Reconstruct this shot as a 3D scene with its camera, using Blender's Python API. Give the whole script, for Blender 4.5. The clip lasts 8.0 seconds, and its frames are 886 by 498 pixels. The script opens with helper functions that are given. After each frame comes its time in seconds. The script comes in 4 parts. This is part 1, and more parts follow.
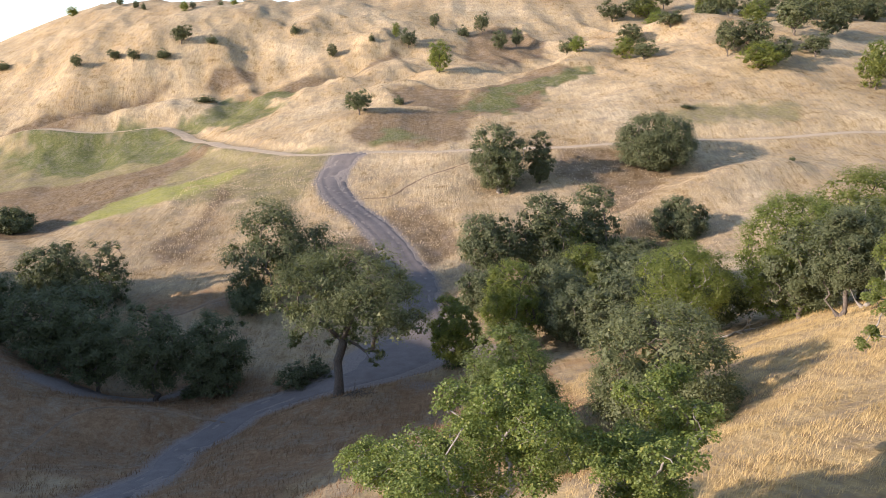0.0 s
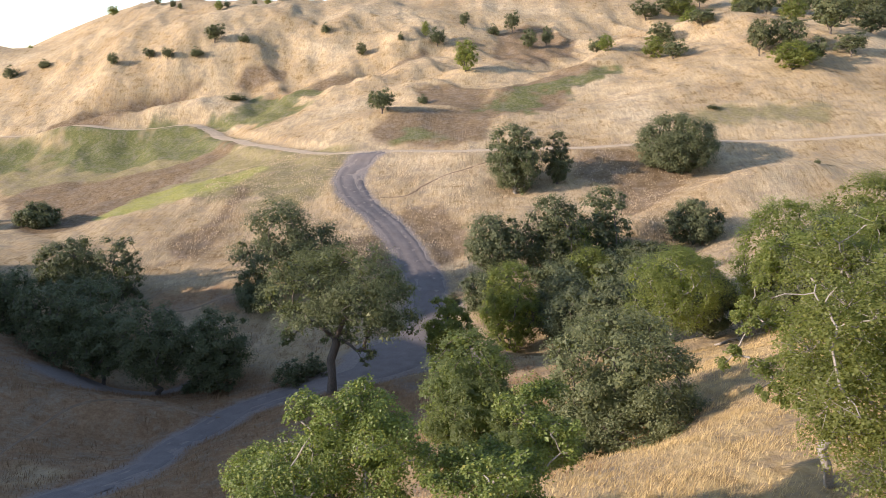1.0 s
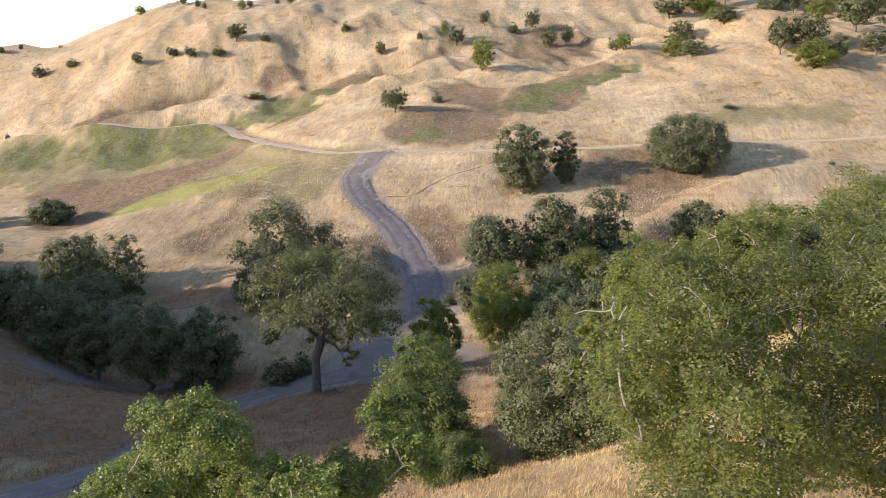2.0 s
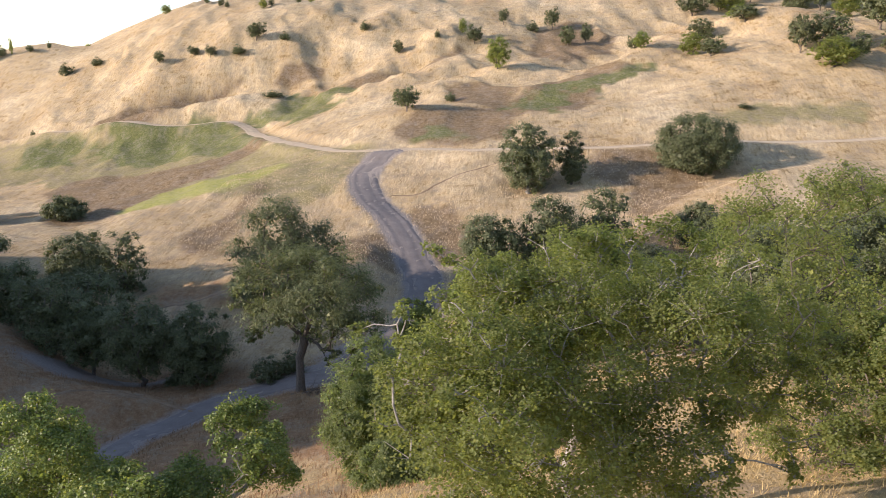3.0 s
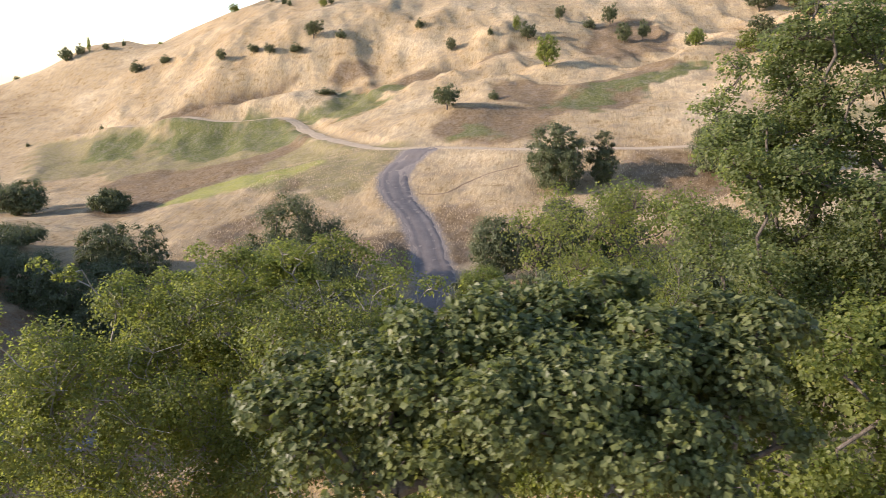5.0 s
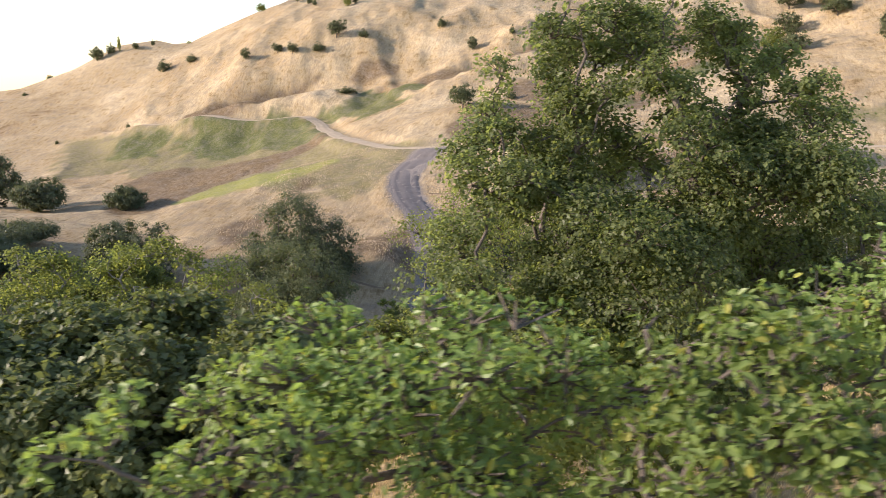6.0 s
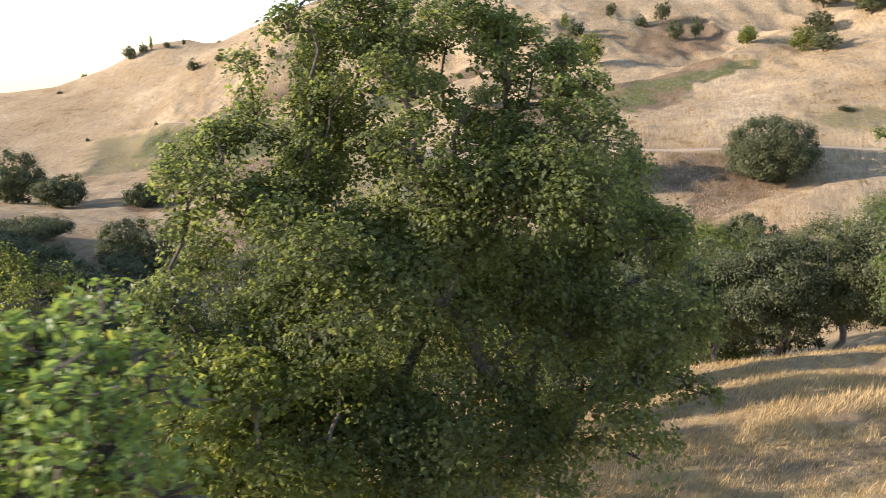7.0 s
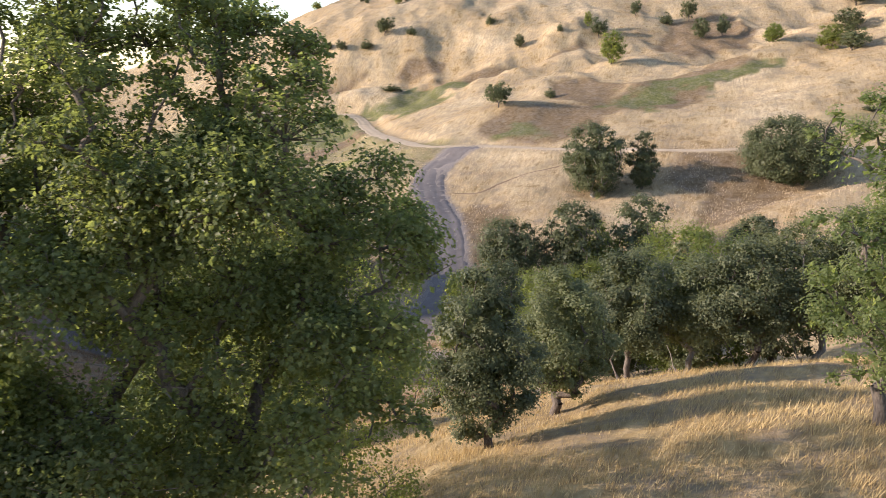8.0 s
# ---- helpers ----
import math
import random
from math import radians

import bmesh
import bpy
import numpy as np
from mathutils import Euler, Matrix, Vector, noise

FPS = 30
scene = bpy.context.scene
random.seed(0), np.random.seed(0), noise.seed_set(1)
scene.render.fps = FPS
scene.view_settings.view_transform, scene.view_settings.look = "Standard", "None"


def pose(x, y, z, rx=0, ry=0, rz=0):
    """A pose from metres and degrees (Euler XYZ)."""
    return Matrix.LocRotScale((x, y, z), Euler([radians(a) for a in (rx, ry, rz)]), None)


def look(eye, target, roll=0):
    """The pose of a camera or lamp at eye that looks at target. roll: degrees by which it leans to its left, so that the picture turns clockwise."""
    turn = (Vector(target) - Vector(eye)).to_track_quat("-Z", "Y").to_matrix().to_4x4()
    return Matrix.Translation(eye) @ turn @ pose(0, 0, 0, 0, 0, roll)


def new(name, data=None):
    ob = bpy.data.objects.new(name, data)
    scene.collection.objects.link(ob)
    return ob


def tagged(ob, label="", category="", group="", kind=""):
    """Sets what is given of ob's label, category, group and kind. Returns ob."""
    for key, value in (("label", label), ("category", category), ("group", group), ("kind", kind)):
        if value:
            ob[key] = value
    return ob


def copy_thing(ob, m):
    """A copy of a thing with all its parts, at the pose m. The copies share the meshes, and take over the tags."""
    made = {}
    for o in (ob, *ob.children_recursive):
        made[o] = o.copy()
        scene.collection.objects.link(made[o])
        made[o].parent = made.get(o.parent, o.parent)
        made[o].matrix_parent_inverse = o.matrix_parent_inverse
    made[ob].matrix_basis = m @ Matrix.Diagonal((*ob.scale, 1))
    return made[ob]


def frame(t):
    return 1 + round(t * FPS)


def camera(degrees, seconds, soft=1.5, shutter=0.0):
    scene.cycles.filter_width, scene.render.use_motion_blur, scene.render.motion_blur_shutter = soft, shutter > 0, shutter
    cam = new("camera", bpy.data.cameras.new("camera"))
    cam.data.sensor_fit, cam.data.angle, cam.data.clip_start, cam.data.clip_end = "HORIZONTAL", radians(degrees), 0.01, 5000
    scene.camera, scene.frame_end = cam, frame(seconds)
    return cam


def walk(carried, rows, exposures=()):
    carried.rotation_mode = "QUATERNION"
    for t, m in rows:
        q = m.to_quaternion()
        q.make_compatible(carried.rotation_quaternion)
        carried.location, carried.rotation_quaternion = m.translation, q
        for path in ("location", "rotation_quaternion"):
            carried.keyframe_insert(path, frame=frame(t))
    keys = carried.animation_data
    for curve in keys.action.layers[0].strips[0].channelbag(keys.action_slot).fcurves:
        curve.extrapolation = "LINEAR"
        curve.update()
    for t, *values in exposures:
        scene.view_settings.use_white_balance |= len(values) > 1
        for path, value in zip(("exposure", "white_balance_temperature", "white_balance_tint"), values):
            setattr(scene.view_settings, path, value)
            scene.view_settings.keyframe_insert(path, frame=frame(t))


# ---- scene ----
cam = camera(60.91, 8.0, 0.85, 0.14)
PATH = [
    (0, (-0.000, 0.000, 32.000), (-0.001, 48.880, 21.477), -0.36),
    (0.5, (2.693, 0.101, 32.166), (1.330, 48.951, 21.594), -0.28),
    (1, (5.429, 0.263, 32.375), (2.786, 49.043, 21.720), -0.17),
    (1.5, (8.166, 0.535, 32.523), (4.449, 49.233, 21.812), -0.15),
    (3, (16.287, 1.934, 32.888), (9.617, 50.275, 21.995), -0.12),
    (3.5, (18.940, 2.472, 32.984), (11.175, 50.635, 22.028), -0.05),
    (4, (21.638, 3.131, 33.171), (12.606, 51.059, 22.160), -0.05),
    (5.5, (29.308, 5.618, 33.316), (16.604, 52.677, 22.179), 0.04),
    (6, (31.605, 6.734, 33.345), (17.929, 53.513, 22.179), 0.04),
    (6.5, (33.659, 8.008, 33.335), (18.932, 54.462, 22.149), 0.14),
    (7, (35.734, 9.292, 33.324), (19.927, 55.388, 22.130), 0.21),
    (7.5, (37.764, 10.538, 33.308), (20.912, 56.244, 22.042), 0.24),
    (8, (39.639, 11.882, 33.248), (21.873, 57.239, 21.973), 0.28),
]
walk(cam, [(t, look(eye, target, roll)) for t, eye, target, roll in PATH])

# ---------------------------------------------------------------- light
SUN_HEIGHT, SUN_WEST_OF_NORTH = 18.0, 110.0
sun = new("sun", bpy.data.lights.new("sun", "SUN"))
sun.data.energy, sun.data.angle, sun.data.color = 4.0, radians(0.6), (1.0, 0.88, 0.72)
sun_from = Vector((-math.sin(radians(SUN_WEST_OF_NORTH)) * math.cos(radians(SUN_HEIGHT)),
                   math.cos(radians(SUN_WEST_OF_NORTH)) * math.cos(radians(SUN_HEIGHT)), math.sin(radians(SUN_HEIGHT))))
sun.matrix_world = look(tuple(sun_from * 400), (0, 0, 0))
world = bpy.data.worlds.new("sky")
scene.world = world
world.use_nodes = True
sky_tex = world.node_tree.nodes.new("ShaderNodeTexSky")
sky_tex.sky_type, sky_tex.sun_disc = "NISHITA", False
sky_tex.sun_elevation, sky_tex.sun_rotation = radians(SUN_HEIGHT), radians(-SUN_WEST_OF_NORTH)
sky_tex.dust_density, sky_tex.air_density = 0.3, 1.0
sky_tex.ozone_density = 0.7
world.node_tree.links.new(sky_tex.outputs[0], world.node_tree.nodes["Background"].inputs[0])
world.node_tree.nodes["Background"].inputs[1].default_value = 0.15
scene.view_settings.exposure = 1.12
scene.view_settings.use_white_balance = True
scene.view_settings.white_balance_temperature, scene.view_settings.white_balance_tint = 6430, 21

# ---------------------------------------------------------------- the lie of the land
RELIEF = [  # broad heights in metres, every 50 m from west to east, rows from south to north
    [33.8, 42, 46.5, 41.8, 26.6, 13.9, 19.4, 22.2, 21.2, 16.7],
    [18.7, 26.3, 35.5, 44.5, 39.7, 0.8, 14.9, 33, 24.3, 17.4],
    [7.4, 12.2, 20.3, 30.7, 27.8, -12.7, -6.8, 10.2, 22.6, 21.1],
    [1.5, 3.1, 5.2, 4.2, 0.5, -4.9, -2.9, -0.8, 14.8, 23.7],
    [-2.5, -2.8, -3, -4.1, 2, 15.3, 12.4, 17.1, 10, 18.1],
    [-1.9, -3.8, -5.1, -2.5, -2.3, 20.3, 30.1, 29.3, 39.9, 30.5],
    [12.9, 9.2, 7.3, 20.9, 22, 28.1, 35.3, 39.7, 57.9, 49.3],
    [22, 34, 39.3, 58.5, 66.4, 62.3, 52.7, 47.5, 49.4, 56.3],
    [24, 47, 64.3, 74.2, 72.3, 72.4, 72.2, 71.4, 66.7, 68.1],
    [12, 36, 76, 80.3, 74.6, 78.6, 90.1, 98.4, 93.1, 83],
]
WEST, SOUTH, STEP = -300.0, -25.0, 50.0
HILL_SPURS = [  # x, y, height, half length, half width, heading of the length in degrees from east
    (-26, 305, 4.5, 22, 9, 70), (-58, 318, 3.5, 26, 9, 75), (86, 284, 7.0, 26, 12, -35), (48, 268, 3.5, 22, 8, 60), (-116, 308, 3.0, 26, 10, 80), (-142, 296, 3.0, 26, 9, 95),
    (-245, 352, 4.5, 40, 20, 20), (-243, 345, 3.0, 20, 28, 41), (-23, 216, 3.0, 16, 8, 20), (-100, 205, 2.5, 40, 10, 12), (-118, 266, 3.5, 42, 7, 8), (-40, 240, 2.5, 40, 7, 30),
    (6, 274, 3.0, 16, 8, 50), (-104, 226, 2.5, 40, 10, 14), (-28, 272, 3.0, 24, 6, 34),
]
HILL_GULLIES = [  # the same, with depths below zero
    (-71, 302, -3.5, 28, 12, 70), (33, 280, -3.0, 22, 10, 55), (-206, 364, -6.5, 16, 40, 41), (30, 226, -3.0, 24, 8, 10), (-108, 283, -4.5, 44, 6, 8), (-62, 287, -1.5, 28, 9, 48),
    (-60, 300, -2.4, 12, 8, 60), (-126, 278, -4.0, 30, 5, 23), (-37, 286, -3.5, 24, 5, 32), (-70, 275, -2.5, 16, 6, 60),
]
VALLEY_RISES = [  # banks and shoulders of the valley
    # rises at x -98 and -99 are unseen, added to shade the valley
    (-26, 125, 4.0, 19, 9, 25), (-98, 53, 7.0, 34, 24, 92), (-99, 86, 13.0, 10, 20, 92), (60, 157, 4.2, 22, 6, 22), (-36, 82, 2.0, 14, 5, 10), (12, 22, 1.5, 8, 6, 0),
    (41, 55, 2.3, 15, 13, 0), (-11, 81, 1.0, 10, 3.5, 8), (34, 140, 3.5, 8, 4, 40), (-10, 88, 1.5, 9, 5, 0),
]
VALLEY_HOLLOWS = [  # creek bed and dips of the valley
    (-52, 103, -5.0, 22, 7, -28), (-30, 79, -2.5, 12, 6, 40), (36, 136, -3.0, 18, 7, 40), (-92, 186, -4.0, 36, 6, 14), (48, 169, -1.2, 12, 5, 25), (38, 156, -1.4, 20, 8, 40),
    (-1, 143, -1.3, 17, 7, 112), (28, 158, -1.0, 17, 9, 60), (-4, 129, -1.9, 14, 9, 100), (15, 167, -1.6, 9, 6, 20), (27, 127, -2.2, 9, 8, 0), (16, 100, -2.3, 10, 9, 0),
    (12.6, 45, -2.0, 7, 6, 0),
]


def lattice_noise(x, y, size, seed):
    """Smooth noise between -1 and 1 with lumps about size metres across."""
    table = np.random.default_rng(seed).uniform(-1, 1, (64, 64))
    u, v = x / size, y / size
    i, j = np.floor(u).astype(int), np.floor(v).astype(int)
    f, g = u - i, v - j
    f, g = f * f * f * (f * (6 * f - 15) + 10), g * g * g * (g * (6 * g - 15) + 10)
    a, b = table[j % 64, i % 64], table[j % 64, (i + 1) % 64]
    c, d = table[(j + 1) % 64, i % 64], table[(j + 1) % 64, (i + 1) % 64]
    return (a * (1 - f) + b * f) * (1 - g) + (c * (1 - f) + d * f) * g


def fractal(x, y, size, seed, octaves=4):
    return sum(lattice_noise(x + 17 * k, y - 11 * k, size / 2**k, seed + k) * 0.5**k for k in range(octaves))


def spline_weights(f):
    return np.stack([(1 - f) ** 3, 3 * f**3 - 6 * f**2 + 4, -3 * f**3 + 3 * f**2 + 3 * f + 1, f**3]) / 6


def smooth(a, b, x):
    s = np.clip((x - a) / (b - a), 0, 1)
    return s * s * (3 - 2 * s)


def raw_ground(x, y):
    """The height of the land without its roads."""
    x, y = np.asarray(x, float), np.asarray(y, float)
    table = np.array(RELIEF, float)
    u, v = (x - WEST) / STEP, (y - SOUTH) / STEP
    i, j = np.floor(u).astype(int), np.floor(v).astype(int)
    wu, wv = spline_weights(u - i), spline_weights(v - j)
    z = 0 * x
    for a in range(4):
        for b in range(4):
            z = z + wu[a] * wv[b] * table[np.clip(j + b - 1, 0, len(table) - 1), np.clip(i + a - 1, 0, len(table[0]) - 1)]
    for cx, cy, h, long, wide, heading in HILL_SPURS + HILL_GULLIES + VALLEY_RISES + VALLEY_HOLLOWS:
        c, s = math.cos(radians(heading)), math.sin(radians(heading))
        p, q = (x - cx) * c + (y - cy) * s, -(x - cx) * s + (y - cy) * c
        z = z + h * np.exp(-((p / long) ** 2 + (q / wide) ** 2))
    steep = smooth(190, 290, y)
    z = z + steep * 2.7 * (0.5 - np.abs(fractal(x + 0.6 * y, 0.5 * y - 0.3 * x, 28, 5, 4)))
    z = z + 0.45 * fractal(x, y, 14, 21, 3) + 0.2 * fractal(x, y, 4.0, 31, 3)
    far = smooth(420, 1400, np.hypot(x + 60, y - 180))
    z = z - 95 * smooth(400, 800, y) - 60 * smooth(330, 700, -x)
    return z + far * (-75 + 30 * fractal(x, y, 520, 41, 4)) - 0.035 * np.maximum(0, np.hypot(x, y) - 700)


VALLEY_ROAD = [(-44, 25), (-36, 42), (-31, 52), (-28.9, 57.6), (-27.9, 61), (-27.4, 66.1), (-28.3, 74.4), (-27.2, 78.7), (-25.6, 82), (-23.7, 85.1), (-16, 88.5), (-9, 92), (-5.4, 100), (-3.4, 108), (-3.2, 114), (-3.9, 123), (-4.6, 127.6), (-5.7, 131.4), (-7.5, 135.3), (-9.3, 140.1), (-12, 145.6), (-15.8, 152.9), (-19.6, 157.3), (-23, 163.3), (-25.1, 168.8), (-25.4, 173.6), (-24.3, 180), (-21.8, 184.5), (-19.8, 187)]
HILL_TRACK = [(-190, 268), (-166.2, 265.2), (-153.4, 263.7), (-140.4, 261.9), (-125.8, 259.8), (-112.5, 260.4), (-102.1, 260.9), (-95.2, 260.9), (-85.1, 253.1), (-67.1, 223.6), (-54.7, 207.8), (-44.8, 198.3), (-34.2, 188.2), (-25.5, 186.6), (-11.5, 186.5), (0.1, 183.9), (9.3, 185.2), (27, 183.9), (42.4, 185.2), (63.3, 186.1), (84, 186), (109.5, 187.6), (125, 185.6), (150, 182.6)]
ROADS = {  # name: half width, centre line in plan
    "valley_road": (2.2, VALLEY_ROAD),
    "hill_track": (2.5, HILL_TRACK),
    "slope_trail": (0.35, [(-17, 162), (-15.5, 162.1), (-11.5, 162.4), (-8, 166.9), (-3, 171.4), (2.2, 175), (6.9, 178.5), (16, 182)]),
    "bank_trail": (0.28, [(-41.5, 64.6), (-42.8, 72.7), (-42.3, 77.7), (-40.2, 81.2), (-36.4, 82.9), (-30.6, 83.3), (-25.8, 82.8)]),
    "creek_trail": (0.55, [(-50, 110), (-45, 112.5), (-40.3, 113.5), (-36.7, 116.4), (-33.4, 117.7), (-29.1, 119), (-22, 120.5), (-12, 121)]),
}


def centre_line(points, step=1.0):
    """Points of a smooth line through the given ones, about step metres apart."""
    pts = np.array(points, float)
    ext = np.vstack([2 * pts[0] - pts[1], pts, 2 * pts[-1] - pts[-2]])
    out = []
    for k in range(1, len(ext) - 2):
        n = max(2, int(np.linalg.norm(ext[k + 1] - ext[k]) / step))
        t = np.linspace(0, 1, n, endpoint=False)[:, None]
        a, b, c, d = ext[k - 1 : k + 3]
        out.append(0.5 * (2 * b + (c - a) * t + (2 * a - 5 * b + 4 * c - d) * t**2 + (3 * b - a - 3 * c + d) * t**3))
    return np.vstack(out + [pts[-1:]])


def running_mean(z, n):
    k = np.ones(2 * n + 1) / (2 * n + 1)
    return np.convolve(np.pad(z, n, mode="edge"), k, mode="valid")


LINES = {}
for road_name, (half, road_points) in ROADS.items():
    line = centre_line(road_points)
    wide_at = np.full(len(line), half)
    if road_name == "valley_road":  # it opens into a bare turnout beside the oak
        wide_at = wide_at - 0.6 + 1.4 * smooth(88, 130, line[:, 1])
        wide_at = wide_at + 3.6 * np.exp(-(((line[:, 1] - 99) / 7) ** 2))
    LINES[road_name] = (wide_at, line, running_mean(raw_ground(line[:, 0], line[:, 1]), 7 if half > 1 else 2))


def near_line(x, y, line):
    """The distance of each place from a line and the index of the nearest point on it."""
    dist, at = np.full(x.shape, 1e9), np.zeros(x.shape, int)
    lo, hi = line.min(0) - 14, line.max(0) + 14
    todo = np.nonzero((x > lo[0]) & (x < hi[0]) & (y > lo[1]) & (y < hi[1]))[0]
    for part_ in np.array_split(todo, max(1, len(todo) // 20000)):
        d2 = (x[part_, None] - line[None, :, 0]) ** 2 + (y[part_, None] - line[None, :, 1]) ** 2
        k = d2.argmin(1)
        dist[part_], at[part_] = np.sqrt(d2[np.arange(len(part_)), k]), k
    return dist, at


def ground(x, y):
    """The height of the land with the roads cut into it."""
    shape = np.shape(x)
    x, y = np.ravel(np.asarray(x, float)), np.ravel(np.asarray(y, float))
    z = raw_ground(x, y)
    for half, line, level in LINES.values():
        dist, at = near_line(x, y, line)
        w = 1 - smooth(0.4, 1.0 + 2.0 * np.minimum(half[at], 2.0), dist - half[at])
        z = z * (1 - w) + (level[at] - 0.10) * w
    return z.reshape(shape)


def ground_at(x, y):
    return float(ground(np.array([x]), np.array([y]))[0])


# ---------------------------------------------------------------- materials
def material(name, rough=0.8):
    m = bpy.data.materials.new(name)
    m.use_nodes = True
    b = m.node_tree.nodes["Principled BSDF"]
    b.inputs["Roughness"].default_value = rough
    b.inputs["Specular IOR Level"].default_value = 0.25
    return m, m.node_tree.nodes, m.node_tree.links, b


def node(nodes, links, kind, ins=(), operation="", attribute_name=""):
    n = nodes.new(kind)
    if operation:
        n.operation = operation
    if attribute_name:
        n.attribute_name = attribute_name
    for key, value in dict(ins).items():
        if isinstance(value, bpy.types.NodeSocket):
            links.new(value, n.inputs[key])
        else:
            n.inputs[key].default_value = value
    return n


def ramp(nodes, links, source, stops):
    n = nodes.new("ShaderNodeValToRGB")
    links.new(source, n.inputs[0])
    e = n.color_ramp.elements
    while len(e) < len(stops):
        e.new(0.5)
    for el, (at, colour) in zip(e, stops):
        el.position, el.color = at, (*colour, 1)
    return n.outputs[0]


def mixed(nodes, links, fac, a, b, blend="MIX"):
    n = nodes.new("ShaderNodeMix")
    n.data_type, n.blend_type = "RGBA", blend
    for i, v in ((0, fac), (6, a), (7, b)):
        if isinstance(v, bpy.types.NodeSocket):
            links.new(v, n.inputs[i])
        else:
            n.inputs[i].default_value = v if i == 0 else (*v, 1)
    return n.outputs[2]


def place(nodes, links, scale=(1, 1, 1), turn=0.0):
    pos = nodes.new("ShaderNodeNewGeometry").outputs["Position"]
    return node(nodes, links, "ShaderNodeMapping", {"Vector": pos, "Scale": scale, "Rotation": (0, 0, turn)}).outputs[0]


def noise_of(nodes, links, where, scale, detail=6.0, rough=0.6):
    return node(nodes, links, "ShaderNodeTexNoise", {"Vector": where, "Scale": scale, "Detail": detail, "Roughness": rough}).outputs[0]


def bump(nodes, links, shader, height, strength, distance):
    b = node(nodes, links, "ShaderNodeBump", {"Height": height, "Strength": strength, "Distance": distance})
    links.new(b.outputs[0], shader.inputs["Normal"])


def ground_material():
    m, n, l, b = material("dry_grassland", 0.95)
    b.inputs["Specular IOR Level"].default_value = 0.1
    p = place(n, l)
    wide, mid, fine = noise_of(n, l, p, 0.035, 5), noise_of(n, l, p, 0.3, 6, 0.65), noise_of(n, l, p, 4.0, 4, 0.7)
    tuft = noise_of(n, l, p, 1.1, 8, 0.82)
    streak = noise_of(n, l, place(n, l, (1.6, 0.32, 0.5), 0.45), 1.0, 5, 0.65)
    terrace = noise_of(n, l, place(n, l, (0.13, 0.13, 0.8)), 1.0, 5, 0.65)  # cattle terraces follow the contours
    gold = ramp(n, l, wide, [(0.32, (0.31, 0.22, 0.12)), (0.44, (0.45, 0.34, 0.195)), (0.55, (0.52, 0.405, 0.245)), (0.68, (0.62, 0.50, 0.325))])
    for source, low, high, most in ((mid, (0.60, 0.56, 0.49), (1.2, 1.2, 1.18), 1.0), (streak, (0.64, 0.60, 0.54), (1.2, 1.2, 1.19), 0.85),
                                    (tuft, (0.50, 0.45, 0.39), (1.26, 1.26, 1.24), 0.8), (fine, (0.64, 0.60, 0.55), (1.2, 1.2, 1.19), 0.6), (terrace, (0.70, 0.65, 0.58), (1.15, 1.15, 1.14), 0.3)):
        gold = mixed(n, l, most, gold, ramp(n, l, source, [(0.32, low), (0.5, (1.0, 1.0, 1.0)), (0.68, high)]), "MULTIPLY")
    cover = node(n, l, "ShaderNodeAttribute", attribute_name="cover")
    growth = node(n, l, "ShaderNodeAttribute", attribute_name="growth")
    deep = ramp(n, l, streak, [(0.3, (0.285, 0.19, 0.078)), (0.52, (0.46, 0.33, 0.15)), (0.75, (0.63, 0.48, 0.25))])
    gold = mixed(n, l, node(n, l, "ShaderNodeMath", {0: cover.outputs["Alpha"], 1: 0.75}, operation="MULTIPLY").outputs[0], gold, deep)
    split = node(n, l, "ShaderNodeSeparateColor", {0: cover.outputs["Color"]})
    fresh = node(n, l, "ShaderNodeSeparateColor", {0: growth.outputs["Color"]})
    # shade tone of the valley banks, put into the ground colour
    russet_shade = ramp(n, l, tuft, [(0.3, (0.15, 0.078, 0.042)), (0.5, (0.265, 0.155, 0.082)), (0.7, (0.40, 0.26, 0.14))])
    olive = ramp(n, l, tuft, [(0.3, (0.115, 0.104, 0.046)), (0.5, (0.21, 0.185, 0.085)), (0.7, (0.355, 0.30, 0.155))])
    green = ramp(n, l, tuft, [(0.3, (0.06, 0.07, 0.026)), (0.5, (0.118, 0.128, 0.044)), (0.68, (0.20, 0.19, 0.075))])
    bright = ramp(n, l, tuft, [(0.3, (0.17, 0.18, 0.045)), (0.5, (0.29, 0.29, 0.075)), (0.68, (0.38, 0.35, 0.12))])
    # brown of the brush, which also paints two patches of shade
    scrub_and_shade = ramp(n, l, tuft, [(0.3, (0.08, 0.058, 0.034)), (0.5, (0.18, 0.125, 0.07)), (0.7, (0.32, 0.235, 0.138))])
    soil = ramp(n, l, fine, [(0.3, (0.20, 0.17, 0.15)), (0.7, (0.31, 0.27, 0.235))])
    c = gold
    ragged = node(n, l, "ShaderNodeMath", {0: tuft, 1: mid}, operation="ADD").outputs[0]
    for source, colour, most, start in ((fresh.outputs[2], russet_shade, 0.9, 0.95), (fresh.outputs[1], olive, 0.85, 0.95), (split.outputs[1], scrub_and_shade, 0.95, 0.95), (split.outputs[0], green, 0.92, 1.22), (fresh.outputs[0], bright, 0.88, 1.25), (split.outputs[2], soil, 1.0, 0.95)):
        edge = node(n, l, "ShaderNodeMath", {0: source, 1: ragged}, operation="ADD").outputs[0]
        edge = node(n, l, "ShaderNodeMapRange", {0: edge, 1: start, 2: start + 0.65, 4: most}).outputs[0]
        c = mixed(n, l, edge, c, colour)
    l.new(c, b.inputs["Base Color"])
    both = node(n, l, "ShaderNodeMath", {0: fine, 1: streak}, operation="ADD").outputs[0]
